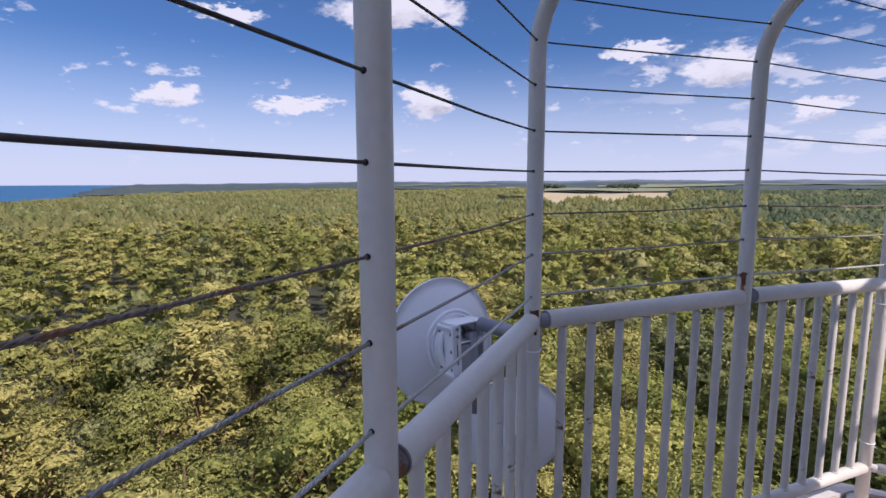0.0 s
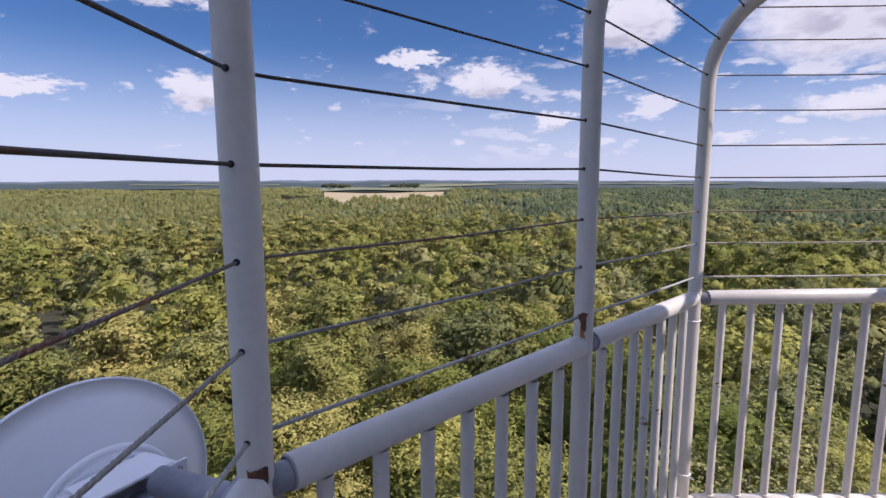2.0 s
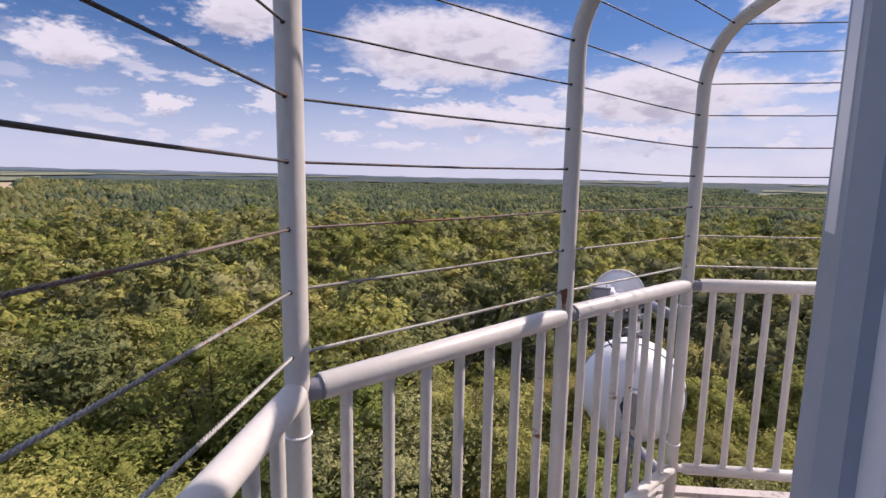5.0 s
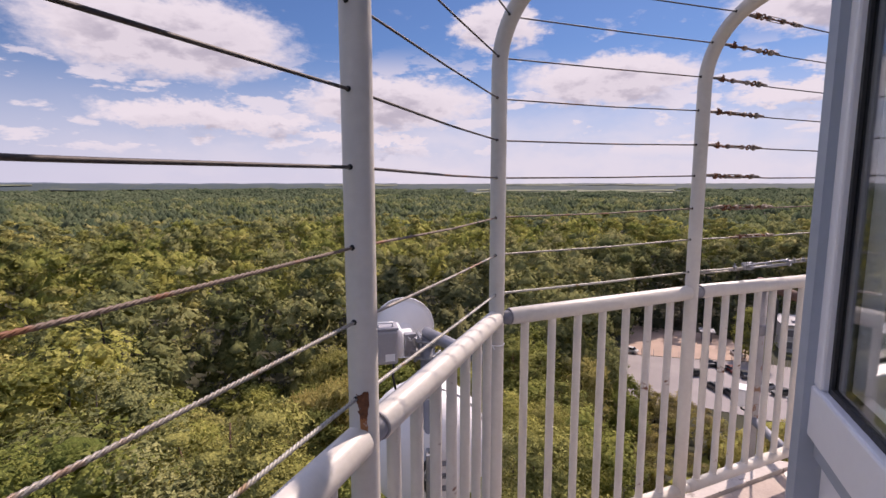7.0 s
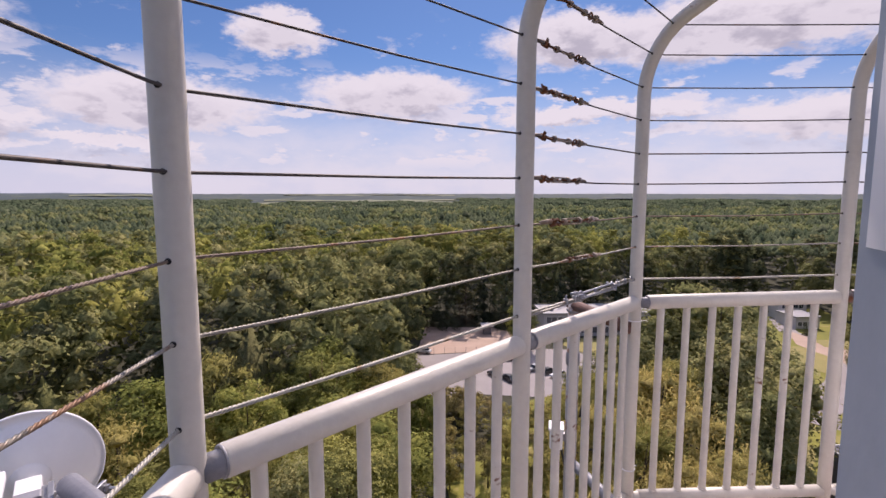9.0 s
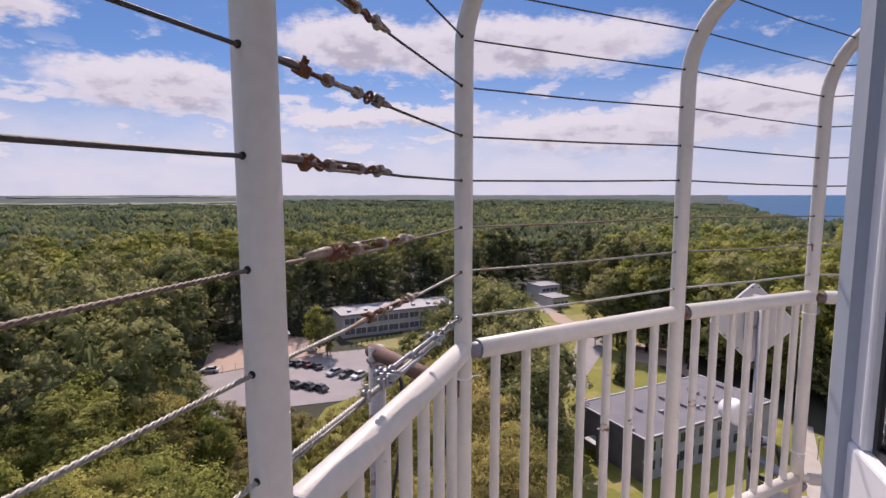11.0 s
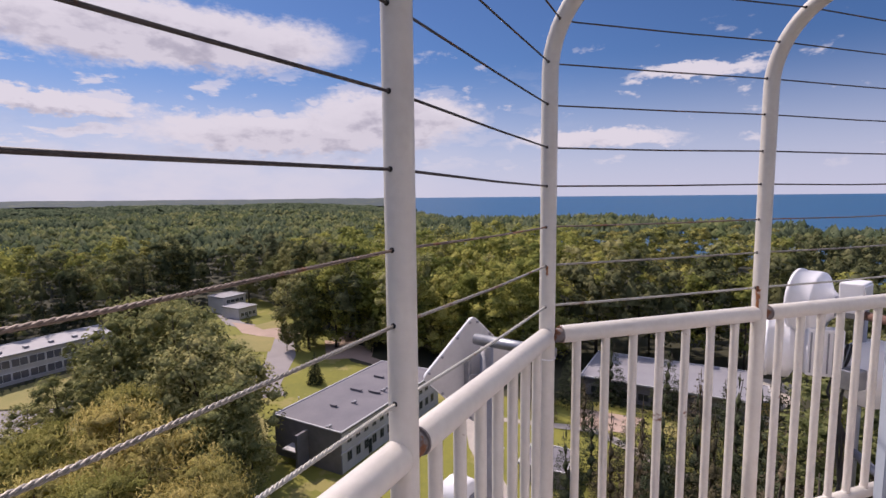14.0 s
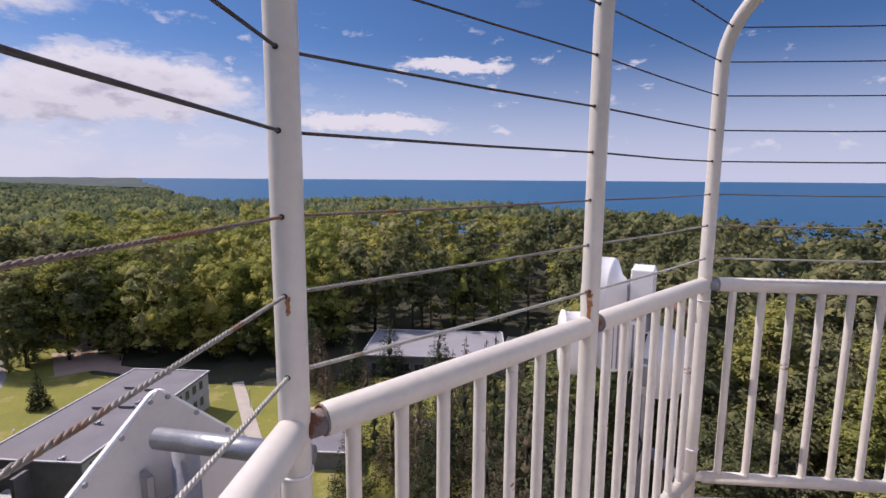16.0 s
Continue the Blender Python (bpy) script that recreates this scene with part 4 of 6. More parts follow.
part("seam_band", bm, STEEL, drum, "thin steel seam band", True)
bm = bmesh.new()
box(bm, (-.10, .03, -.20), (.02, .036, -.13)), box(bm, (-.10, -.03, -.20), (.02, -.024, -.13)), box(bm, (-.10, -.09, -.20), (.02, -.084, -.13))
box(bm, (-.06, -.12, -.235), (.0, .10, -.165), .004)
part("bracket", bm, STEEL, drum, "steel bracket")
bm = bmesh.new()
tube(bm, [(-.02, .1, -.21), (.02, .0, -.22), (-.03, -.15, -.22), (.02, -.35, -.2)], .009, 8)
part("lead", bm, RUBBER, drum, "black lead", True)

# rusty arm with a bare mast by the next corner
mast = thing("antenna_mast", "bare grey mast on a rusty pipe arm outside the railing", "bracket")
pipe(mast, [(2.13, .93, .955), (2.56, 1.045, .965)], .026, RUSTPIPE, "rust-brown pipe arm")
pipe(mast, [(2.53, 1.035, .985), (2.53, 1.035, -1.0)], .03, WORNPIPE, "pale weathered upright pipe")
bm = bmesh.new()
lathe(bm, [(.0305, .66), (.034, .665), (.034, .72), (.0305, .725)], 18, Matrix.Translation((2.53, 1.035, 0)))
part("collar", bm, DULL, mast, "grey pipe collar", True)
pipe(mast, [(2.13, .93, .15), (2.53, 1.035, .15)], .024, DULL)
bm = bmesh.new()
box(bm, (2.50, 1.005, .925), (2.56, 1.065, .94), .004)
part("clamp", bm, DULL, mast, "pipe clamp with bolts")
bm = bmesh.new()
tube(bm, [(2.5, 1.0, .93), (2.44, .98, .88), (2.42, .985, .70), (2.5, 1.0, .4)], .006, 8)
part("lead", bm, RUBBER, mast, "thin black lead", True)

camera_box = thing("radio_box", "small white equipment box strapped low on the bare mast", "radio", aim((2.555, 1.10, .275), 75, 0))
bm = bmesh.new()
box(bm, (-.045, -.055, -.03), (.045, .055, .035), .008)
part("case", bm, CLEAN, camera_box)
bm = bmesh.new()
box(bm, (-.05, .045, -.036), (.05, .058, .041), .004)
part("lid", bm, PVC, camera_box)
bm = bmesh.new()
box(bm, (-.015, -.02, -.07), (.015, .02, -.028), .003)
part("bracket", bm, STEEL, camera_box, "steel strap bracket")
bm = bmesh.new()
tube(bm, [(-.03, -.055, 0), (-.05, -.10, -.01), (-.13, -.14, -.03), (-.20, -.26, -.05)], .006, 8)
part("lead", bm, RUBBER, camera_box, "black lead", True)

# square panel aerial standing on its corner
m = aim((2.515, -1.035, .835), -36, 0) @ Matrix.Diagonal((.94, .94, 1, 1))
panel = thing("panel_antenna", "flat square white panel antenna turned on its corner, grey mast", "antenna", m)
bm = bmesh.new()
s = .165
got = bmesh.ops.create_cube(bm, size=1, matrix=Matrix.Rotation(math.pi / 4, 4, "Z") @ Matrix.Diagonal((2 * s, 2 * s, .012, 1)))
bmesh.ops.bevel(bm, geom=[e for e in bm.edges if abs(e.verts[0].co.z - e.verts[1].co.z) > .01], offset=.025, segments=4, affect="EDGES", profile=.5)
part("panel", bm, CLEAN, panel)
bm = bmesh.new()
got = bmesh.ops.create_cube(bm, size=1, matrix=Matrix.Rotation(math.pi / 4, 4, "Z") @ Matrix.Translation((0, 0, -.0078)) @ Matrix.Diagonal((2 * s - .010, 2 * s - .010, .004, 1)))
part("back_plate", bm, BACKPLATE, panel, "pale grey back plate")
for q in range(4):
    for f in (-.8, -.3, .3, .8):
        bm = bmesh.new()
        mm = Matrix.Rotation(math.pi / 4 + q * math.pi / 2, 4, "Z") @ Matrix.Translation((s - .008, f * s, -.0095))
        lathe(bm, [(0, -.005), (.006, -.004), (.006, 0), (0, 0)], 6, mm)
        part("rivet", bm, DULL, panel)
bm = bmesh.new()
box(bm, (-.05, -.09, -.05), (-.035, .06, -.014), .002), box(bm, (.035, -.09, -.05), (.05, .06, -.014), .002), box(bm, (-.05, -.02, -.055), (.05, .0, -.045), .002)
part("bracket", bm, STEEL, panel, "steel bracket with bolts")
pipe(panel, [(-.015, .12, -.085), (-.015, -1.6, -.085)], .027, DULL, "grey upright pipe", name="mast_pipe")
arm = thing("pipe_bracket", "bright steel pipe arm clamped below the railing corner", "bracket")
pipe(arm, [(2.465, -.955, .985), (2.15, -.905, .99)], .0205, STEEL)
pipe(arm, [(2.44, -.98, .15), (2.15, -.905, .15)], .024, DULL)
m = aim((2.53, -.95, .36), -10, 0) @ Matrix.Scale(.66, 4)
dome = thing("dome_antenna", "small white dome-shaped antenna low on the mast", "antenna", m)
bm = bmesh.new()
lathe(bm, [(0, .12), (.05, .11), (.085, .075), (.10, .02), (.10, -.06), (.085, -.085), (0, -.09)], 28)
part("dome", bm, CLEAN, dome, smooth=True)
bm = bmesh.new()
box(bm, (-.03, -.03, -.15), (.03, .03, -.085), .005)
part("bracket", bm, STEEL, dome, "steel clamp")

coil = thing("cable_coil", "coil of black cable hung on the lower pipe arm", "cable", aim((2.385, -1.01, .13), 122, 0))
rng = random.Random(8)
for k in range(6):
    bm = bmesh.new()
    torus(bm, 1, .055, Matrix.Translation((rng.uniform(-.012, .012), rng.uniform(-.01, .01), (k - 2.5) * .009)) @ Matrix.Rotation(rng.uniform(-.2, .2), 4, "X") @ Matrix.Diagonal((rng.uniform(.058, .074), rng.uniform(.098, .118), .1, 1)), 26, 6)
    part("loop", bm, RUBBER, coil, smooth=True)
bm = bmesh.new()
tube(bm, [(.06, .05, .02), (.12, .02, .03), (.15, -.06, .02), (.13, -.12, 0)], .005, 7)
part("loose_end", bm, RUBBER, coil, smooth=True)
bm = bmesh.new()
box(bm, (-.02, .085, -.03), (.02, .125, .03), .005)
part("strap", bm, STEEL, coil, "pale cable strap")

# mast with three drums and radio boxes
mast = thing("antenna_mast", "grey mast with leads outside the railing", "bracket")
pipe(mast, [(1.03, -2.50, .93), (1.03, -2.50, -.9)], .028, STEEL)
pipe(mast, [(1.03, -2.50, .90), (.95, -2.19, .93)], .022, RUSTPIPE, "rust-red pipe arm")
pipe(mast, [(1.03, -2.50, .18), (.95, -2.19, .18)], .022, DULL)
for q in range(4):
    bm = bmesh.new()
    o = .02 * q
    tube(bm, [(1.10 - o, -2.47, .75), (1.16 - o, -2.42, .5), (1.04 + o, -2.44, .2), (1.12 - o, -2.45, -.2), (1.06, -2.46, -.7)], .007, 8)
    part("lead", bm, RUBBER, mast, "black hanging lead", True)
for c, r, d, aa in (((1.206, -2.531, .937), .168, .16, -26), ((1.335, -2.53, .675), .155, .16, -5), ((1.00, -2.46, .60), .165, .15, -128)):
    m = aim(c, aa, 0)
    drum = thing("drum_antenna", "white shrouded drum antenna on the mast beside a radio box", "antenna", m, "drums on the mast")
    bm = bmesh.new()
    lathe(bm, [(0, -d * .55), (r * .35, -d * .52), (r * .55, -d * .3), (r * .97, -d * .12), (r, -d * .05), (r, d * .5), (r * 1.045, d * .5), (r * 1.045, d * .60), (r * .9, d * .66), (0, d * .72)], 40)
    part("drum", bm, CLEAN, drum, smooth=True)
    bm = bmesh.new()
    box(bm, (-.04, -.05, -d * .55 - .09), (.04, .05, -d * .5), .006)
    part("bracket", bm, STEEL, drum, "steel bracket")
m = aim((1.060, -2.507, 1.0), -22, 0)
radio = thing("radio_box", "white boxy radio unit beside the drum antenna", "radio", m)
bm = bmesh.new()
box(bm, (-.088, -.085, -.05), (.088, .066, .05), .006)
part("case", bm, CLEAN, radio)
bm = bmesh.new()
box(bm, (-.075, -.07, -.056), (.075, .053, -.049), .002)
part("cover", bm, PVC, radio)
m = aim((1.185, -2.45, .70), 100, 0) @ Matrix.Scale(.62, 4)
radio = thing("radio_box", "grey-white upright equipment box strapped to the mast", "radio", m)
bm = bmesh.new()
box(bm, (-.13, -.20, -.06), (.13, .20, .06), .012)
part("case", bm, CLEAN, radio)
bm = bmesh.new()
box(bm, (-.11, -.17, .058), (-.10, .17, .068))
fin_me = mesh_of(bm, "cooling_fin")
for q in range(6):
    part("cooling_fin", fin_me, DULL, radio, at=Matrix.Translation((q * .04, 0, 0)))


# ---------------------------------------------------------------- land and sea
GROUND = -42.0
SHORE = [(-180, 260), (-140, 190), (-126, 222), (-120, 235), (-111, 350), (-100, 340), (-87, 420), (-77, 540), (-66, 440), (-61, 520), (-58, 950), (-55.8, 2200), (-54.8, 6000),
         (140, 6000), (145, 4900), (151, 1350), (155, 950), (165, 500), (180, 260)]


def step(v, a, b):
    t = np.clip((v - a) / (b - a), 0, 1)
    return t * t * (3 - 2 * t)


def shore(az_deg):
    return np.interp(az_deg, [a for a, _ in SHORE], [d for _, d in SHORE])


def ground_z(x, y):
    x, y = np.asarray(x, float), np.asarray(y, float)
    r, a = np.hypot(x, y), np.degrees(np.arctan2(y, x))
    inland = step(a, 160, 128) * step(a, -66, -40)
    z = GROUND + 14 * step(r, 500, 1500) * inland
    z = z + step(r, 150, 300) * (1.6 * np.sin(x * .013 + 1) + 1.4 * np.sin(y * .017 + x * .006) + .9 * np.sin(x * .031 - y * .027))
    hx, hy = 640 * math.cos(radians(84)), 640 * math.sin(radians(84))
    z = z + 9 * np.exp(-((x - hx) ** 2 + (y - hy) ** 2) / 190 ** 2)
    s = shore(a)
    return np.where(r > s - 25, z + (-80 - z) * step(r, s - 25, s + 25), z)


def far_top(x, y):
    r, a = np.hypot(x, y), np.degrees(np.arctan2(y, x))
    z = -15 + 7 * step(r, 1500, 4800) - 12 * (1 - step(a, 160, 128) * step(a, -66, -40)) * step(r, 4800, 1500) + 26 * step(r, 3300, 4900) * (.25 + .75 * step(a, 50, 75) * step(a, 150, 120)) * (.6 + .4 * np.sin(a * .35) * np.sin(a * .13 + 1))
    z = z - 9.5 * step(a, 84, 90) * step(a, 110, 104) * step(r, 3000, 2300) - 11 * step(a, -8, -3) * step(a, 22, 18) * step(r, 2600, 1900)
    return z + 1.6 * np.sin(x * .021 + y * .013) + 1.2 * np.sin(y * .037 - x * .017)


def polar_sheet(name, radii, azs, height, keep=None, closed=True):
    rr, aa = np.meshgrid(radii, np.radians(azs), indexing="ij")
    x, y = rr * np.cos(aa), rr * np.sin(aa)
    v = np.stack([x, y, height(x, y)], -1).reshape(-1, 3)
    n, k = len(radii), len(azs)
    i = np.arange(n - 1)[:, None] * k
    j = np.arange(k if closed else k - 1)[None]
    j2 = (j + 1) % k
    q = np.stack([i + j, i + k + j, i + k + j2, i + j2], -1).reshape(-1, 4)
    if keep is not None:
        c = v[q].mean(1)
        q = q[keep(c[:, 0], c[:, 1])]
    return fast_mesh(name, v, q, smooth=True)


me = polar_sheet("ground", np.concatenate([[.5], np.geomspace(4, 4950, 80)]), np.arange(-180, 180, 1.0), ground_z)
me.materials.append(WOODLAND)
tagged(part("ground", me, WOODLAND), "dark forest floor and rolling land to the horizon", "ground", kind="structure")
# aerial haze put into the colour: bluer than the nearer woods
FARWOODS = surface("haze_tinted_forest", (.042, .064, .066), (.031, .049, .053), .006, .95, 0, fine=.05, stains=(.085, .10, .065), threshold=.56)
is_land = lambda x, y: np.hypot(x, y) < shore(np.degrees(np.arctan2(y, x))) - 30
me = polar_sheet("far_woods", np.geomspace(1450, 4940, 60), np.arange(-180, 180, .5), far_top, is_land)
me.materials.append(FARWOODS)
tagged(part("far_woods", me, FARWOODS), "endless dark green forest far off, blue haze put into its colour", "forest", kind="stuff")

# wooded hills on the horizon, haze put into their blue colour
HILLS = surface("haze_blue_hills", (.105, .135, .165), (.085, .112, .145), .0015, .95, 0, fine=.02, stains=(.21, .20, .17), threshold=.60)
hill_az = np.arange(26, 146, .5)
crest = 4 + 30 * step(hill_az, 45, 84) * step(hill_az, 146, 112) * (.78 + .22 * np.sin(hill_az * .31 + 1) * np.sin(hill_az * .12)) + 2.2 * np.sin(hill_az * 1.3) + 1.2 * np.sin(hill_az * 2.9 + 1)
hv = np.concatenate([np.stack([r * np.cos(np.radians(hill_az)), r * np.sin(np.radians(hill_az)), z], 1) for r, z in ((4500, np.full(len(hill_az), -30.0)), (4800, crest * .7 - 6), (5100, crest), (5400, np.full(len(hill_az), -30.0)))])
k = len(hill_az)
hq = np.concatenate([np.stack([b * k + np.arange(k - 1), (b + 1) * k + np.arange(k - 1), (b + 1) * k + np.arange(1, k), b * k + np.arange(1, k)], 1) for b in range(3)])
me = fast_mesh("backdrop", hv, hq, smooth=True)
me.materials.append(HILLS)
tagged(part("backdrop", me, HILLS), "low wooded hills along the horizon, coloured blue for haze", "hills", kind="structure")

WATER = bpy.data.materials.new("sea_water")
WATER.use_nodes = True
wb = WATER.node_tree.nodes["Principled BSDF"]
wb.inputs["Base Color"].default_value = (.012, .088, .190, 1)
wb.inputs["Roughness"].default_value, wb.inputs["IOR"].default_value = .38, 1.33
wn = WATER.node_tree.nodes.new("ShaderNodeTexNoise")
wn.inputs["Scale"].default_value, wn.inputs["Detail"].default_value = .05, 6
wc = WATER.node_tree.nodes.new("ShaderNodeTexCoord")
wu = WATER.node_tree.nodes.new("ShaderNodeBump")
wu.inputs["Strength"].default_value, wu.inputs["Distance"].default_value = .5, 2
WATER.node_tree.links.new(wc.outputs["Object"], wn.inputs["Vector"])
WATER.node_tree.links.new(wn.outputs[0], wu.inputs["Height"])
WATER.node_tree.links.new(wu.outputs[0], wb.inputs["Normal"])
sea_az = np.arange(138, 309, 1.0)
me = polar_sheet("water", np.geomspace(150, 4950, 50), sea_az, lambda x, y: -60 + 56 * step(np.hypot(x, y), 300, 4950), closed=False)
me.materials.append(WATER)
tagged(part("water", me, WATER), "deep blue open sea to the horizon", "sea", kind="structure")
for name, a0, a1 in (("beach", -60.5, -55.2), ("beach", 144.2, 149)):
    azs = np.linspace(a0, a1, 24)
    rows = [np.stack([shore(azs) * f * np.cos(np.radians(azs)), shore(azs) * f * np.sin(np.radians(azs)), np.full(24, zz)], 1) for f, zz in ((.975, -24.0), (.99, -27.0), (1.02, -55.0))]
    v = np.concatenate(rows)
    q = np.concatenate([np.stack([k * 24 + np.arange(23), k * 24 + np.arange(1, 24), (k + 1) * 24 + np.arange(1, 24), (k + 1) * 24 + np.arange(23)], 1) for k in (0, 1)])
    me = fast_mesh("beach", v, q)
    me.materials.append(SAND)
    tagged(part(name, me, SAND), "pale sandy beach along the far coast", "beach", kind="structure")


def field(name, a0, a1, r0, r1, z_of, material, label, up):
    azs, rad = np.linspace(a0, a1, 16), np.linspace(r0, r1, 8)
    me = polar_sheet(name, rad, azs, lambda x, y: z_of(x, y) + up, closed=False)
    me.materials.append(material)
    return tagged(part(name, me, material), label, "field", "fields", "structure")


field("field", 90, 103.4, 480, 1452, ground_z, FIELD, "ripe tan grain field among the woods", 4.5)
field("field", 104, 108, 590, 1010, ground_z, PALEFIELD, "green meadow at the forest edge", 3.0)
field("field", 88, 107, 1500, 2300, far_top, PALEFIELD, "pale fields far off", 4)
field("field", 84, 97, 2500, 2900, far_top, PALEFIELD, "pale fields far off", 5)
field("field", 108, 122, 2900, 3400, far_top, PALEFIELD, "pale fields far off", 6)
field("field", 60, 92, 3000, 3600, far_top, PALEFIELD, "pale fields far off", 5)
field("field", -4, 18, 1060, 1470, ground_z, PALEFIELD, "pale fields beyond the forest", 3)
field("field", -4, 17, 1640, 1900, far_top, PALEFIELD, "pale fields far off", 2.5)
field("field", 26, 34, 2500, 3000, far_top, PALEFIELD, "pale fields far off", 6)
field("field", -4, 15, 2700, 3100, far_top, PALEFIELD, "pale fields far off", 4)


def inside(poly, x, y):
    x, y = np.asarray(x, float), np.asarray(y, float)
    hit = np.zeros(x.shape, bool)
    for (x0, y0), (x1, y1) in zip(poly, poly[1:] + poly[:1]):
        c = (y0 > y) != (y1 > y)
        with np.errstate(divide="ignore", invalid="ignore"):
            hit ^= c & (x < (x1 - x0) * (y - y0) / (y1 - y0 if y1 != y0 else 1e-9) + x0)
    return hit


CLEARING = [(32, 3), (104, 5), (160, 1), (172, -36), (166, -78), (176, -112), (192, -138), (176, -148), (140, -132), (112, -118), (96, -104), (62, -106), (44, -112), (30, -129), (2, -132), (-8, -141), (-22, -143), (-20, -104), (-6, -66), (-2, -40), (14, -22), (26, -10)]


def slab(name, outline, up, material, label, category):
    bm = bmesh.new()
    vs = [bm.verts.new((x, y, GROUND + up)) for x, y in outline]
    bm.faces.new(vs)
    bmesh.ops.triangulate(bm, faces=bm.faces)
    return tagged(part(name, bm, material), label, category, kind="structure")


slab("lawn", [(34, -6), (70, -2), (100, -20), (118, -60), (150, -84), (172, -112), (180, -150), (140, -136), (112, -120), (86, -101), (62, -98), (36, -98), (28, -104), (-10, -106), (-16, -104), (-4, -66), (4, -40), (16, -22)], .05, GRASS, "sunlit mown lawn with dry patches", "lawn")
slab("car_park", [(100, 3), (104, -12), (102, -24), (104, -38), (110, -44), (122, -48), (134, -40), (136, -28), (133, -14), (131, 3)], .10, ASPHALT, "pale asphalt car park", "car park")
slab("sandy_yard", [(131.5, 3), (133.5, -14), (136.5, -28), (146, -32), (158, -22), (160, 0)], .10, SAND, "pinkish sandy yard behind the car park", "yard")
slab("meadow", [(122, -49), (134.5, -41), (145, -36), (144, -62), (128, -60)], .10, MEADOW, "dry yellow meadow by the long building", "meadow")
slab("road", [(88, -72), (94, -74), (108, -92), (126, -110), (150, -112), (166, -120), (164, -124), (148, -117), (122, -115), (103, -98), (90, -80), (84, -76)], .12, ASPHALT, "pale asphalt drive through the lawns", "road")
slab("dry_lawn", [(70, -58), (76, -64), (90, -70), (97, -74), (110, -64), (122, -62), (126, -54), (112, -46), (98, -28), (80, -24)], .09, MEADOW, "dry rough grass by the car park", "lawn")
slab("dry_lawn", [(134, -106), (122, -108), (112, -97), (118, -94), (130, -98)], .14, MEADOW, "dry yellow lawn beside the drive", "lawn")
slab("dry_lawn", [(140, -115), (139, -128), (129, -121), (133, -113)], .14, MEADOW, "dry yellow lawn before the low house", "lawn")
slab("sand_path", [(151, -115), (129, -117), (117, -115), (119, -107), (136, -107)], .13, SAND, "bare sandy ground along the drive", "path")
slab("sand_path", [(106, -113), (88, -114), (83, -106), (93, -99)], .13, SAND, "bare sandy ground under the trees", "path")
slab("sand_path", [(110, -125), (92, -104), (70, -100), (69, -103), (90, -108), (106, -128)], .12, SAND, "bare sandy ground under the trees", "path")
slab("path", [(51, -100), (53, -99), (38, -74), (24, -58), (22, -59.5), (36, -75.5)], .13, PATHMAT, "light paved path across the lawn", "path")
slab("path", [(37, -86), (38, -87.5), (20, -92), (4, -82), (4, -79.5), (20, -89.5)], .14, PATHMAT, "light paved path to the hall", "path")
slab("terrace", [(14, -92), (24, -91), (25, -99), (13, -100)], .15, SAND, "pinkish paved terrace by the hall", "terrace")
slab("yard", [(-8, -108), (-2, -108), (-8, -136), (-18, -134)], .15, PATHMAT, "pale yard behind the hall", "yard")

# ---------------------------------------------------------------- trees
OCTA_V = np.array([(1, 0, 0), (0, 1, 0), (-1, 0, 0), (0, -1, 0), (0, 0, 1), (0, 0, -1)], float)
OCTA_F = np.array([(0, 1, 4), (1, 2, 4), (2, 3, 4), (3, 0, 4), (1, 0, 5), (2, 1, 5), (3, 2, 5), (0, 3, 5)])


def unit(a):
    return a / np.linalg.norm(a, axis=1)[:, None]


def crown(rng, lobes, leaves, size, slim=.62, droop=0.0, core=.52, cores=None, open_below=False):
    """Leaf sprays on lobes, with a leafy mass inside each; gives points, triangles and normals. lobes: (centre, radii)."""
    cs, rs = np.array([c for c, _ in lobes]), np.array([r for _, r in lobes])
    cc, cr = (cs, rs) if cores is None else (np.array([c for c, _ in cores]), np.array([r for _, r in cores]))
    v = (OCTA_V[None] * rng.uniform(.85, 1.15, (len(cc), 6, 1)) * cr[:, None] * core + cc[:, None]).reshape(-1, 3)
    shell = OCTA_F[:4] if open_below else OCTA_F
    f = (shell[None] + 6 * np.arange(len(cc))[:, None, None]).reshape(-1, 3)
    vn = unit(np.tile(OCTA_V, (len(cc), 1)) + (0, 0, .3))
    w = rs.prod(1) ** (2 / 3)
    pick = rng.choice(len(lobes), leaves, p=w / w.sum())
    d = rng.normal(size=(leaves, 3))
    d[:, 2] = np.abs(d[:, 2]) * np.where(rng.random(leaves) < .75, 1, -1)
    d = unit(d)
    p = cs[pick] + d * rs[pick] * rng.uniform(.62, 1.12, (leaves, 1))
    out = unit(p - cs.mean(0) + (0, 0, 1e-3))
    nrm = unit(d * .9 + rng.normal(size=(leaves, 3)) * .45 + (0, 0, .40))
    along = np.cross(nrm, rng.normal(size=(leaves, 3)))
    along[:, 2] -= droop
    along = unit(along)
    side = np.cross(nrm, along)
    L = size * rng.uniform(.6, 1.4, (leaves, 1))
    tri = np.stack([p + along * L * .6, p - along * L * .4 + side * L * slim * .55, p - along * L * .35 - side * L * slim * .55], 1)
    shading = unit(d * .75 + out * .45 + nrm * .35 + (0, 0, .25))
    lf = len(v) + 3 * np.arange(leaves)[:, None] + np.array([[0, 1, 2]])
    return np.concatenate([v, tri.reshape(-1, 3)]), np.concatenate([f, lf]), np.concatenate([vn, np.repeat(shading, 3, 0)])


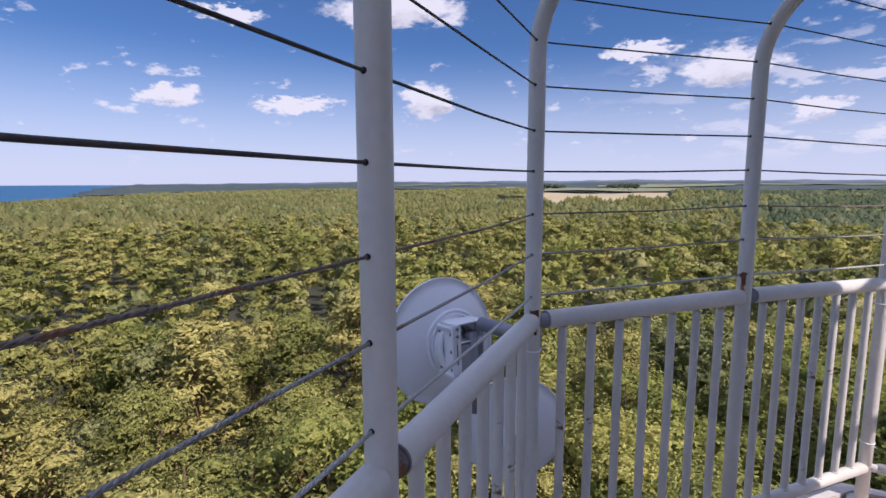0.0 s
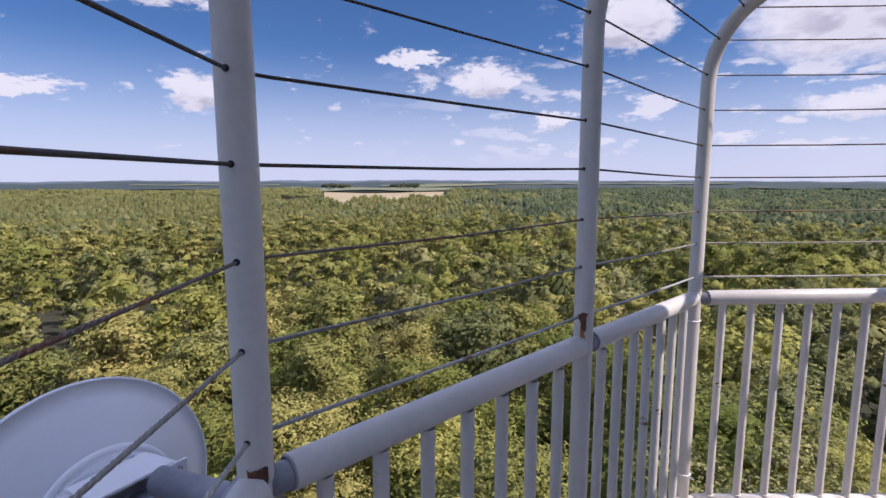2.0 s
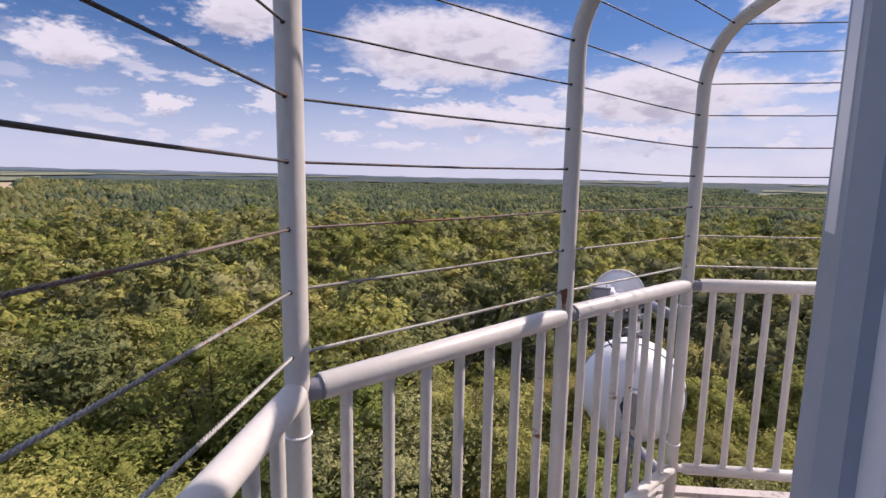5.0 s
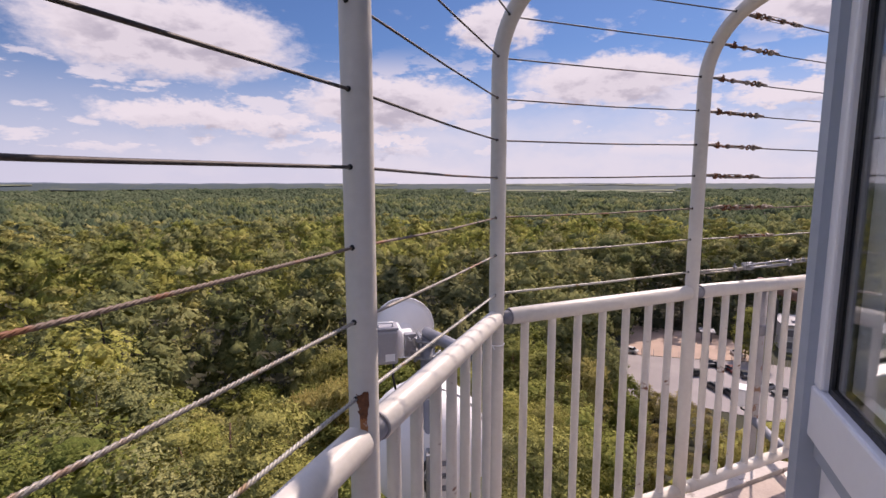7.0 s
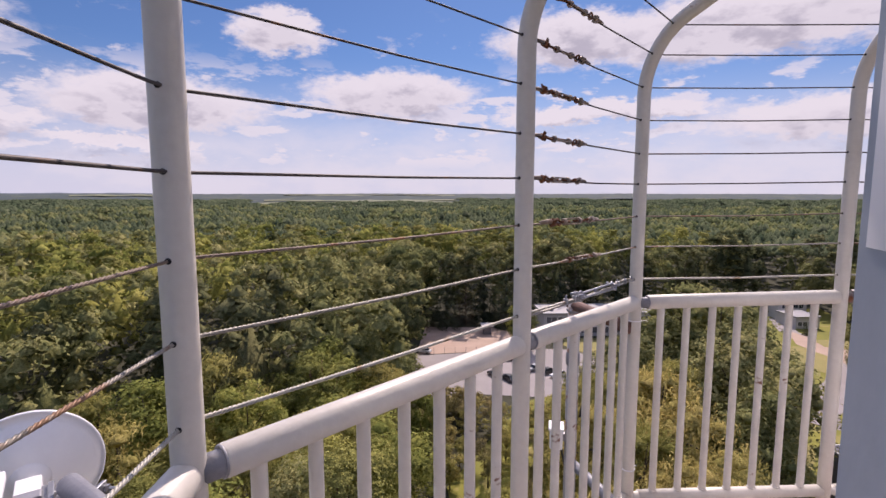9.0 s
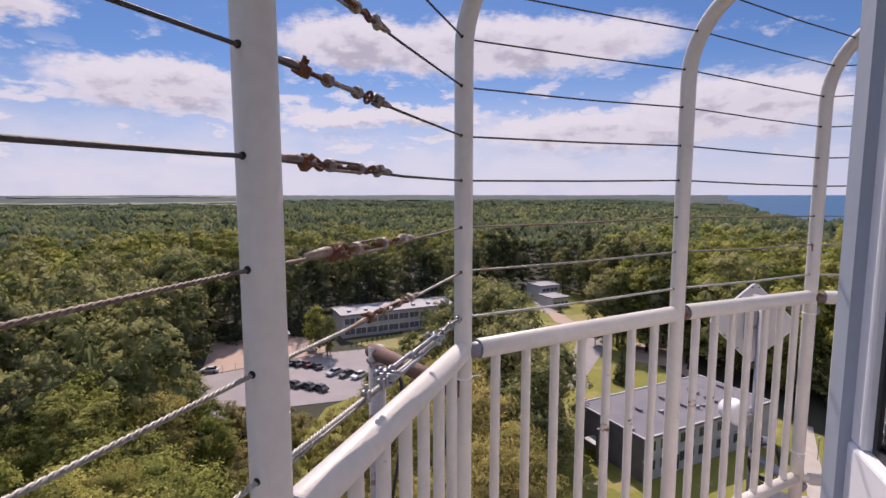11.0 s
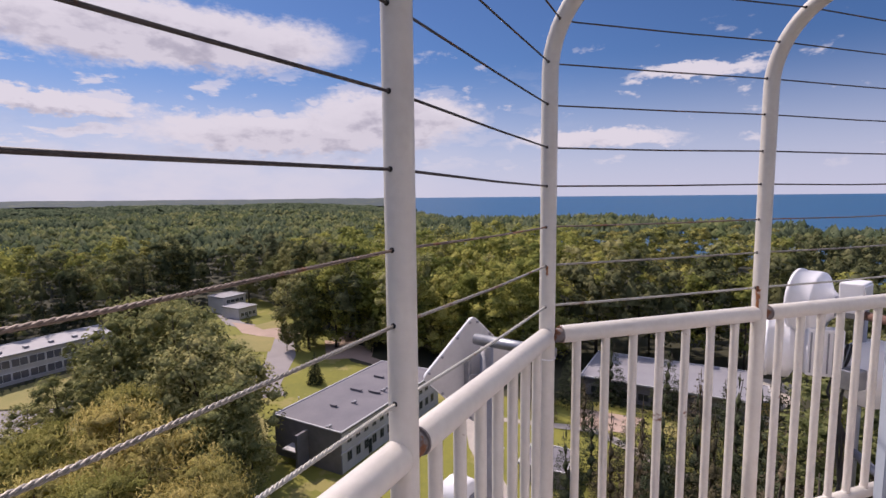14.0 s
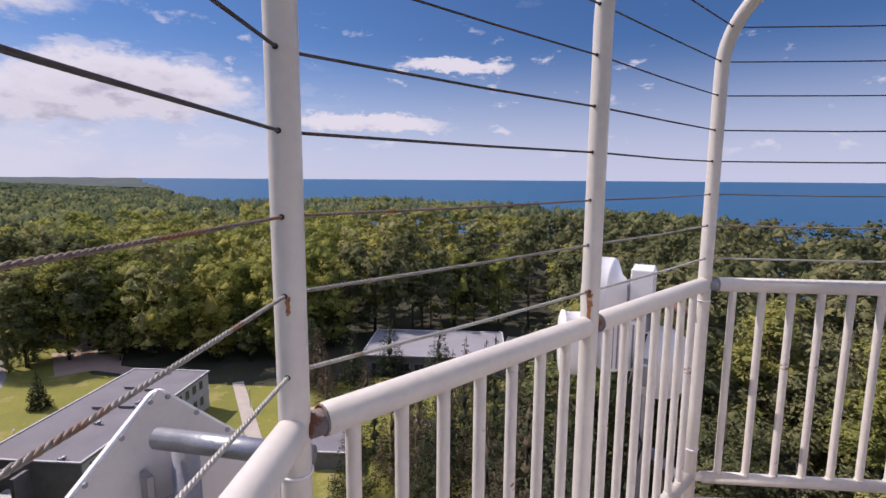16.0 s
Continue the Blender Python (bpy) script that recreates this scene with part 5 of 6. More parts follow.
def broad_lobes(rng, H, W, n, bottom=.34):
    out = []
    for k in range(n):
        while True:
            d = rng.normal(size=3)
            d /= np.linalg.norm(d)
            if d[2] > -.75:
                break
        zc, zr = H * (1 + bottom) / 2, H * (1 - bottom) / 2
        wide = 1 if d[2] > -.2 else .8
        rad = W * rng.uniform(.26, .42)
        c = np.array([d[0] * (W - rad * .7) * wide, d[1] * (W - rad * .7) * wide, zc + d[2] * (zr - rad * .75)]) * 1.0
        out.append((c, np.array([rad, rad, rad * rng.uniform(.75, 1.0)])))
    out.append((np.array([0, 0, H * (1 + bottom) / 2]), np.array([W * .52, W * .52, H * (1 - bottom) * .34])))
    return out


def pine_lobes(rng, H, W, n, bottom=.55):
    out = []
    for k in range(n):
        f = rng.uniform(0, 1) ** .8
        z = H * (bottom + (1 - bottom) * f * .95)
        reach = W * (1 - .55 * f) * rng.uniform(.2, .95)
        a = rng.uniform(0, 2 * math.pi)
        rad = W * rng.uniform(.30, .46) * (1 - .25 * f)
        out.append((np.array([reach * math.cos(a), reach * math.sin(a), z]), np.array([rad, rad, rad * rng.uniform(.38, .60)])))
    return out


def spruce_lobes(rng, H, W, n):
    """Whorls of short drooping boughs, narrowing to the tip."""
    out = []
    for k in range(n):
        f = (k + .3) / n
        z, ring = H * (.07 + .90 * f), W * (1 - f) ** .85
        m = max(3, int(8 - 5 * f))
        for b in range(m):
            a = 2 * math.pi * b / m + k * 1.1 + rng.uniform(-.25, .25)
            reach = ring * rng.uniform(.5, .85)
            rad = .22 + ring * rng.uniform(.22, .32)
            out.append((np.array([reach * math.cos(a), reach * math.sin(a), z - reach * .22]), np.array([rad, rad, rad * .55])))
    return out


def spruce_core(H, W):
    return [(np.array([0, 0, H * (.12 + .16 * k)]), np.array([W * (.62 - .11 * k), W * (.62 - .11 * k), H * .15])) for k in range(6)]


def trunk_mesh(rng, H, r, lobes, limbs, bend=.4):
    bm = bmesh.new()
    pts = [Vector((bend * math.sin(k * 1.3) * k / 6, bend * math.cos(k * 1.1) * k / 6, H * .93 * k / 6)) for k in range(7)]
    tube(bm, pts, r, 7, radii=[r * 1.25 * (1 - .87 * k / 6) for k in range(7)])
    for k in range(limbs):
        c = Vector(lobes[k % len(lobes)][0])
        base = pts[3].lerp(pts[5], rng.random())
        if c.z < base.z - 2:
            base = pts[2]
        tube(bm, [base, base.lerp(c, .5) + Vector((0, 0, -.3)), c], r * .3, 5, radii=[r * .38, r * .24, r * .1])
    return mesh_of(bm, "trunk", True)


def tree_kind(name, label, category, leafmat, barkmat, lobes, H, leaves, size, slim, seed, r=.28, limbs=6, droop=0.0, cores=None):
    rng = np.random.default_rng(seed)
    lb = lobes(rng)
    crowns = []
    for more, smaller in ((4.8, .43), (2.6, .58), (1.20, .86)):
        v, f, n = crown(rng, lb, int(leaves * more), size * smaller, slim, droop, cores=cores)
        cm = fast_mesh("crown", v, f, normals=n)
        cm.materials.append(leafmat)
        crowns.append(cm)
    tm = trunk_mesh(rng, H, r, lb, limbs)
    tm.materials.append(barkmat)
    return dict(name=name, label=label, category=category, crowns=crowns, trunk=tm, leaf=leafmat, bark=barkmat, H=H)


KINDS = {
    "scrub": [tree_kind("young_tree", "young bushy tree in the scrub", "tree", mt, BARK, lambda g: broad_lobes(g, 26, 6.0, 14, .02), 26, 1100, 1.1, .34, 101 + k) for k, mt in enumerate((SCRUBLEAF, WILLOW))],
    "bushy": [tree_kind("broadleaf_tree", "full broadleaf tree leafy almost to the ground", "tree", LEAF2, BARK, lambda g, W=w, n=n: broad_lobes(g, 26, W, n, -.02), 26, 2900, .62, .66, 91 + k) for k, (w, n) in enumerate(((6.2, 50), (5.6, 44)))],
    # bushy again in the brighter leaves, standing in for sun on the edge
    "leafy": [tree_kind("broadleaf_tree", "sunlit broadleaf tree with a bright green crown to the ground", "tree", LEAF, BARK, lambda g, W=w, n=n: broad_lobes(g, 26, W, n, -.04), 26, 2900, .70, .66, 96 + k) for k, (w, n) in enumerate(((6.4, 50), (5.8, 44)))],
    "broad": [tree_kind("broadleaf_tree", "tall broadleaf tree with dense bright green lumpy crown", "tree", LEAF, BARK, lambda g, W=w, n=n: broad_lobes(g, 29, W, n), 29, 2700, .60, .66, 11 + k) for k, (w, n) in enumerate(((5.6, 32), (6.2, 38), (5.0, 28)))],
    "dark": [tree_kind("broadleaf_tree", "tall broadleaf tree with dense deep green crown", "tree", LEAF2, BARK, lambda g, W=w, n=n: broad_lobes(g, 29, W, n), 29, 2700, .58, .66, 31 + k) for k, (w, n) in enumerate(((5.4, 34), (6.0, 38)))],
    "shady": [tree_kind("broadleaf_tree", "tall broadleaf tree, a shady tone put into its dull green crown", "tree", SHADELEAF, BARK, lambda g, W=w, n=n: broad_lobes(g, 29, W, n), 29, 2700, .58, .66, 41 + k) for k, (w, n) in enumerate(((5.4, 34), (6.0, 38)))],
    "pine": [tree_kind("pine_tree", "tall pine with flat olive needle tufts and orange trunk", "tree", PINE, PINEBARK, lambda g, W=w, n=n: pine_lobes(g, 28.5, W, n), 28.5, 2700, .60, .42, 51 + k, limbs=12) for k, (w, n) in enumerate(((5.6, 38), (5.1, 34), (6.0, 42)))],
    "willow": [tree_kind("willow_tree", "yellow-green willow with drooping fine foliage", "tree", WILLOW, BARK, lambda g: broad_lobes(g, 22, 5.6, 34, .08), 22, 3000, .80, .26, 71, droop=1.3)],
    "spruce": [tree_kind("spruce_tree", "dark green cone-shaped spruce", "tree", SPRUCE, BARK, lambda g: spruce_lobes(g, 16, 3.6, 16), 16, 2600, .46, .34, 81, .2, 0, .5, spruce_core(16, 3.2)),
               tree_kind("spruce_tree", "reddish-brown thinning spruce with bare lower twigs", "tree", BROWNNEEDLE, BARK, lambda g: spruce_lobes(g, 16, 3.0, 15), 16, 1900, .46, .28, 82, .18, 0, .5, spruce_core(16, 2.2))],
}
KINDS["fir"] = [tree_kind("spruce_tree", "small dense cone-shaped spruce standing alone on the lawn", "tree", SPRUCE, BARK, lambda g: spruce_lobes(g, 16, 4.4, 18), 16, 3600, .62, .42, 83, .2, 0, .5, spruce_core(16, 4.6))]
KINDS["conifer"] = [tree_kind("conifer_tree", "broad dense dark conifer with drooping boughs", "tree", SPRUCE, BARK, lambda g: spruce_lobes(g, 22, 5.4, 15), 22, 3400, .55, .36, 84, .24, 0, .5, spruce_core(22, 4.6)),
                    tree_kind("conifer_tree", "broad olive-brown conifer with thinning boughs", "tree", BROWNNEEDLE, BARK, lambda g: spruce_lobes(g, 22, 4.8, 14), 22, 3000, .55, .32, 85, .22, 0, .5, spruce_core(22, 3.8))]
PROTO = {}


def plant(kind, which, x, y, scale, turn, wide=1.0):
    k = KINDS[kind][which % len(KINDS[kind])]
    m = Matrix.Translation((x, y, float(ground_z(x, y)) - .1)) @ Matrix.Rotation(turn, 4, "Z")
    size = Vector((scale * wide, scale * wide, scale))
    side = math.degrees(math.atan2(y, x))
    fine = 2 if side > 164 or side < -136 else 0 if math.hypot(x, y) < 33 else 1 if math.hypot(x, y) < 54 else 2
    key = (kind, which % len(KINDS[kind]), fine)
    if key in PROTO:
        t = copy_thing(PROTO[key], m)
        t.scale = size
        return t
    t = thing(k["name"], k["label"], k["category"], m, "trees")
    t.scale = size
    part("trunk", k["trunk"], k["bark"], t)
    part("crown", k["crowns"][fine], k["leaf"], t)
    PROTO[key] = t
    return t


def low_strip(r, a):
    """Bare dark strip in front of the tall forest edge on the north-east side."""
    return (a > 3) & (a < 58) & (r > np.interp(a, [3, 25, 45, 58], [94, 80, 68, 76])) & (r < np.interp(a, [3, 25, 45, 58], [108, 94, 84, 80]))


def grove(r0, r1, spacing, seed, extra=None):
    """Jittered places for trees in a ring round the tower, off the clearing, the fields and the sea."""
    g = np.random.default_rng(seed)
    n = int(r1 / spacing) + 1
    gx, gy = np.meshgrid(np.arange(-n, n + 1) * spacing, np.arange(-n, n + 1) * spacing)
    x = (gx + (np.arange(gx.shape[0]) % 2)[:, None] * spacing / 2 + g.uniform(-.36, .36, gx.shape) * spacing).ravel()
    y = (gy * .94 + g.uniform(-.36, .36, gy.shape) * spacing).ravel()
    r, a = np.hypot(x, y), np.degrees(np.arctan2(y, x))
    ok = (r > r0) & (r < r1) & (r < shore(a) - 12) & ~inside(CLEARING, x, y)
    ok &= ~((a > -4) & (a < 18.5) & (r > 1160 + 40 * np.sin(a)))
    ok &= ~low_strip(r, a)
    ok &= (r < 110) | ((a > -134) & (a < 163))
    ok &= ~((a > 89.5) & (a < 104) & (r > 510 + 40 * np.sin(a * 1.1)) & (r < 1600)) & ~((a > 103.5) & (a < 108.5) & (r > 600) & (r < 1000))
    return x[ok], y[ok], g


def pine_share(x, y):
    r, a = np.hypot(x, y), np.degrees(np.arctan2(y, x))
    s = np.where((a > 92) & (a < 175), .88, np.where(a > 62, .35, np.where(a > -60, .12, .15)))
    far = step(r, 110, 240) * np.where((a > 92), .0, .5)
    return np.clip(s + far + .25 * np.sin(x * .03) * np.sin(y * .023), 0, 1)


NEAR, MID, FAR, LAST = 80, 240, 680, 1480
x, y, g = grove(17, NEAR, 8.6, 5)
kinds = np.where(g.random(len(x)) < pine_share(x, y), "pine", np.where(g.random(len(x)) < .45, "dark", "broad"))
behind = (np.degrees(np.arctan2(y, x)) < -68) & (np.degrees(np.arctan2(y, x)) > -150)
kinds = np.where(behind, np.where(g.random(len(x)) < .80, "conifer", "dark"), kinds)
shoreward = (np.degrees(np.arctan2(y, x)) < -107) & (np.degrees(np.arctan2(y, x)) > -150)
kinds = np.where(shoreward, np.where(g.random(len(x)) < .30, "conifer", np.where(g.random(len(x)) < .7, "shady", "pine")), kinds)
bearing = np.degrees(np.arctan2(y, x))
kinds = np.where((bearing > 0) & (bearing < 57) & (kinds == "dark") & (g.random(len(x)) < .6), "willow", kinds)
kinds = np.where((bearing > 60) & (bearing < 128) & (np.hypot(x, y) < 50) & (kinds != "broad") & (g.random(len(x)) < .70), "broad", kinds)
young = (bearing > 0) & (bearing < 57) & (np.hypot(x, y) > 35)
for xi, yi, kd, yo in zip(x, y, kinds, young):
    plant(str(kd), int(g.integers(0, 3)), float(xi), float(yi), float(g.uniform(.80, 1.10)) * (1.15 if kd == "conifer" else (.95 if kd == "willow" else .74) if yo else 1.0), float(g.uniform(0, 6.28)), float(g.uniform(1.05, 1.32)))

# trees that stand in the clearing: kind, variant, x, y, scale
SINGLES = [("bushy", 0, 77, -47, 1.08), ("bushy", 1, 84, -55, 1.0), ("bushy", 0, 91, -53, 1.02), ("bushy", 1, 70, -51, .84), ("bushy", 0, 90, -47, 1.05), ("bushy", 0, 67, -43, .95), ("bushy", 1, 76, -57, .72), ("bushy", 0, 96, -60, .95), ("bushy", 1, 86, -42, .86),
           ("bushy", 1, 56, -39, .80), ("bushy", 0, 59.5, -45, .87), ("bushy", 1, 91, -32, .55), ("bushy", 0, 87, -27, .48), ("bushy", 0, 96, -38, .6), ("bushy", 1, 102, -47, .65),
           ("willow", 0, 57, -27, 1.02), ("willow", 0, 62, -22, .92), ("willow", 0, 51, -27, .98), ("willow", 0, 53, -18, .90), ("willow", 0, 46, -20, .95), ("willow", 0, 63, -30, .90), ("willow", 0, 44, -28, .86), ("willow", 0, 40, -22, .93), ("willow", 0, 68, -34, .9), ("willow", 0, 36, -15, .93), ("willow", 0, 34, -24, .70), ("willow", 0, 70, -20, .68), ("willow", 0, 76, -29, .70),
           ("leafy", 1, 98, -109, .95), ("leafy", 0, 90, -114, 1.0), ("leafy", 0, 83, -119, .95), ("leafy", 1, 101, -119, 1.0), ("leafy", 1, 92, -124, 1.0), ("leafy", 1, 75, -126, .95), ("broad", 1, 108, -126, 1.0), ("leafy", 0, 112, -133, 1.0), ("leafy", 1, 106, -108, .90), ("bushy", 0, 108, -103, .88), ("bushy", 1, 104, -104, .90), ("bushy", 0, 105, -100.5, .36), ("bushy", 1, 108.5, -100, .34), ("bushy", 0, 102.5, -103, .40), ("leafy", 0, 120, -127, .9), ("leafy", 1, 128, -136, .9), ("dark", 0, 150, -140, .8), ("dark", 1, 140, -136, .85), ("bushy", 0, 160, -143, .8), ("bushy", 1, 174, -142, .85),
           ("leafy", 0, 68, -122, .95), ("leafy", 1, 60, -118, .9), ("leafy", 0, 52, -121, .95), ("leafy", 1, 45, -118, .9), ("leafy", 0, 38, -124, .95),
           ("bushy", 1, 66, -51.5, .36), ("bushy", 0, 97, 4.5, .50), ("leafy", 1, 88, 1.5, .42), ("bushy", 1, 92, 5, .52), ("leafy", 0, 80, 1, .44), ("bushy", 0, 41, -113, .42), ("leafy", 1, 48, -113, .50), ("bushy", 1, 55, -112, .44), ("leafy", 0, 62, -112, .52), ("bushy", 0, 68, -114, .46), ("leafy", 1, 74, -116, .54), ("bushy", 1, 80, -113, .44), ("bushy", 0, 86, -110, .40), ("leafy", 0, 66, -128, .9), ("leafy", 1, 58, -127, .9),
           ("fir", 0, 83.4, -84.6, .5), ("spruce", 1, 33, -97, .85), ("spruce", 0, 27, -100, .78), ("spruce", 0, 20, -105, .88), ("spruce", 0, 9, -104, .85), ("spruce", 0, -1, -97, .76), ("spruce", 1, 22, -90, .7), ("spruce", 1, 30, -91, .7), ("spruce", 0, 37, -104, .8), ("spruce", 1, 35, -99, .85),
           ("conifer", 0, 17, -73, .60), ("conifer", 1, 10, -74, .66), ("conifer", 0, 18, -62, .62), ("conifer", 1, 9, -63, .74), ("conifer", 0, 3, -72, .80), ("conifer", 0, 12, -79, .62), ("conifer", 1, 5, -78, .76), ("conifer", 0, -2, -80, .85), ("conifer", 1, -7, -82, .82), ("conifer", 0, -12, -83, .80), ("conifer", 1, -16, -80, .82), ("conifer", 0, -23, -80, .88), ("conifer", 1, 13, -66, .70), ("conifer", 0, 7, -70, .78), ("conifer", 1, 1, -62, .88), ("conifer", 0, -6, -60, .97), ("conifer", 1, -13, -58, 1.0), ("conifer", 0, -4, -70, .92), ("conifer", 1, -10, -70, .95), ("conifer", 0, -18, -68, 1.0), ("conifer", 0, 6, -56, .85), ("conifer", 1, 0, -50, .9), ("conifer", 0, -8, -92, .8), ("conifer", 1, 3, -88, .72),
           ("leafy", 1, 138, -26, .52), ("bushy", 1, 133, -28, .46), ("scrub", 1, 134, -29, .30), ("spruce", 0, 145, -117, .28), ("bushy", 0, 139, -60, .36), ("bushy", 1, 132, -68, .5), ("bushy", 0, 124, -72, .62), ("bushy", 0, 112, -66, .80), ("bushy", 1, 104, -58, .80), ("bushy", 1, 116, -80, .55), ("bushy", 0, 124, -58, .35), ("bushy", 1, 117, -53, .36), ("bushy", 0, 108, -50, .45)]
WIDE = {"willow": 1.30, "bushy": 1.16, "leafy": 1.16, "conifer": 1.1, "spruce": 1.45}
# dark conifers along the forest edge behind the car park and the long building
SINGLES += [("conifer", k % 2 * (k % 3 == 0), 161 + 4 * math.sin(k * 2.1) + (6 if k > 7 else 0), 6 - 6.4 * k, .86 + .14 * math.sin(k * 1.7)) for k in range(18)]
for kd, w, xx, yy, s in SINGLES:
    plant(kd, w, xx, yy, s, xx * 1.7, WIDE.get(kd, 1.0))
g = np.random.default_rng(77)
for k in range(84):
    r, a = g.uniform(34, 99), radians(g.uniform(-27, 3))
    plant("scrub", int(g.integers(0, 2)), r * math.cos(a), r * math.sin(a), float(g.uniform(.22, .30) + max(0, (60 - r)) * .006), float(g.uniform(0, 6)), 1.35)


# low dark bushes in the strip before the tall forest edge
for k in range(64):
    a = 4 + 53 * (k + g.random()) / 64
    r = float(np.interp(a, [3, 25, 45, 58], [100, 87, 76, 78])) + g.uniform(-7, 7)
    plant("leafy" if k % 3 else "bushy", int(g.integers(0, 2)), r * math.cos(radians(a)), r * math.sin(radians(a)), float(g.uniform(.30, .52)), float(g.uniform(0, 6)), 1.5)

# rough scrub between the trees and the parked cars
for k in range(22):
    plant("scrub", k, float(g.uniform(82, 99)), float(g.uniform(-14, 6)), float(g.uniform(.14, .26)), float(g.uniform(0, 6)), 1.7)
for k in range(34):
    f = g.random()
    xx, yy = 84 + 26 * f + g.uniform(-7, 5), -20 - 24 * f + g.uniform(-7, 7)
    if xx < 101 or yy < -44:
        plant("scrub", int(g.integers(0, 2)), float(xx), float(yy), float(g.uniform(.16, .26)), float(g.uniform(0, 6)), 1.5)


def forest(name, label, xs, ys, variants, material, g, zoff, height, lo=.85, hi=1.15):
    """Many trees joined in one mesh."""
    vs, fs, ts, ns, base = [], [], [], [], 0
    which = g.integers(0, len(variants), len(xs))
    for k, (v, f, nv) in enumerate(variants):
        sel = which == k
        n = int(sel.sum())
        if not n:
            continue
        a, s = g.uniform(0, 6.28, n), g.uniform(lo, hi, n)
        px, py = xs[sel], ys[sel]
        pz = ground_z(px, py) + zoff
        c, sn = np.cos(a)[:, None], np.sin(a)[:, None]
        X = (v[None, :, 0] * c - v[None, :, 1] * sn) * s[:, None] + px[:, None]
        Y = (v[None, :, 0] * sn + v[None, :, 1] * c) * s[:, None] + py[:, None]
        Z = v[None, :, 2] * s[:, None] + pz[:, None]
        vs.append(np.stack([X, Y, Z], -1).reshape(-1, 3))
        if nv is not None:
            ns.append(np.stack([nv[None, :, 0] * c - nv[None, :, 1] * sn, nv[None, :, 0] * sn + nv[None, :, 1] * c, np.repeat(nv[None, :, 2], n, 0)], -1).reshape(-1, 3))
        fs.append((f[None] + (base + len(v) * np.arange(n))[:, None, None]).reshape(-1, 3))
        ts.append(np.repeat(g.random(n), len(v)))
        base += n * len(v)
    if not vs:
        return
    me = fast_mesh(name, np.concatenate(vs), np.concatenate(fs), np.concatenate(ts), normals=np.concatenate(ns) if ns else None)
    me.materials.append(material)
    tagged(part(name, me, material), label, "forest", kind="stuff")


def pine_or_not(x, y, g):
    p = g.random(len(x)) < pine_share(x, y)
    return p, ~p


vr = np.random.default_rng(9)
mid_broad = [crown(vr, broad_lobes(vr, 28, 5.4, 8, .42), 250, .98, .66, core=.80, open_below=True) for _ in range(6)]
mid_pine = [crown(vr, pine_lobes(vr, 27.5, 5.0, 9, .64), 250, .98, .46, core=.80, open_below=True) for _ in range(6)]


def clump(rng, n, spread, rad, tall, top):
    """Centres and radii of the tops of a few trees that stand together."""
    out = []
    for k in range(n):
        a, d = 2 * math.pi * (k + rng.uniform(-.3, .3)) / n, spread * rng.uniform(.75, 1.1)
        r = rad * rng.uniform(.85, 1.2)
        out.append((np.array([d * math.cos(a), d * math.sin(a), top + rng.uniform(-1.2, 1.2)]), np.array([r, r, tall * rng.uniform(.85, 1.15)])))
    return out


far_broad = [crown(vr, clump(vr, 4, 3.8, 3.6, 3.6, 21.5), 34, 1.7, .66, core=.95, open_below=True) for _ in range(6)]
far_pine = [crown(vr, clump(vr, 5, 4.0, 2.7, 4.4, 21.0), 30, 1.6, .5, core=.95, open_below=True) for _ in range(6)]
last = [crown(vr, clump(vr, 6, 8.5, 6.0, 4.2, 12.0), 14, 3.4, .6, core=.95, open_below=True) for _ in range(6)]
low_broad = [crown(vr, broad_lobes(vr, 28, 6.2, 24, .04), 900, .80, .66, core=.76, open_below=True) for _ in range(5)]
x, y, g = grove(NEAR, MID, 8.0, 6)
fringe = np.array([np.any(inside(CLEARING, px + 15 * np.cos(np.linspace(0, 6.28, 14)), py + 15 * np.sin(np.linspace(0, 6.28, 14)))) for px, py in zip(x, y)])
# lit and shaded sides of the clearing go into the leaf colours
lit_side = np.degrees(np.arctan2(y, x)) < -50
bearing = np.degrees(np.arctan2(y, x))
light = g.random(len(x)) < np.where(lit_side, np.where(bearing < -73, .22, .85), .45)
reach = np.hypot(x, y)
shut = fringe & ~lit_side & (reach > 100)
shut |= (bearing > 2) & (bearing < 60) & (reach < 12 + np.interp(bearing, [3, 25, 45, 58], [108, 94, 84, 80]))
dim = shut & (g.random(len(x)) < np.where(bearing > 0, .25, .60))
forest("broadleaf_forest", "forest edge behind the car park, its shade put into dark leaves", x[dim], y[dim], low_broad, SHADELEAF, g, -.5, 26)
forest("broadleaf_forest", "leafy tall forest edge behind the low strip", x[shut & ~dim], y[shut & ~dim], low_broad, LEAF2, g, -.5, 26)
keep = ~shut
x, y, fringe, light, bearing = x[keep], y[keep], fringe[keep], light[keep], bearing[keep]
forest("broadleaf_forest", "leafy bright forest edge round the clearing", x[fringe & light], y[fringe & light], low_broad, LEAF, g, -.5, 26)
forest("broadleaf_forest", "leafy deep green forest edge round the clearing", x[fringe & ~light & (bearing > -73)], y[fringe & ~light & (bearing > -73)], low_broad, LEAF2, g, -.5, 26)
forest("broadleaf_forest", "forest edge behind the hall, its shade put into dull dark leaves", x[fringe & ~light & (bearing <= -73)], y[fringe & ~light & (bearing <= -73)], low_broad, SHADELEAF, g, -.5, 26)
x, y = x[~fringe], y[~fringe]
# shoreward woods take the shade-dark leaves too
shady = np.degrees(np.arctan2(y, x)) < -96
forest("broadleaf_forest", "forest towards the shore, a shady tone put into its leaves", x[shady], y[shady], mid_broad, SHADELEAF, g, 0, 26)
x, y = x[~shady], y[~shady]
p, b = pine_or_not(x, y, g)
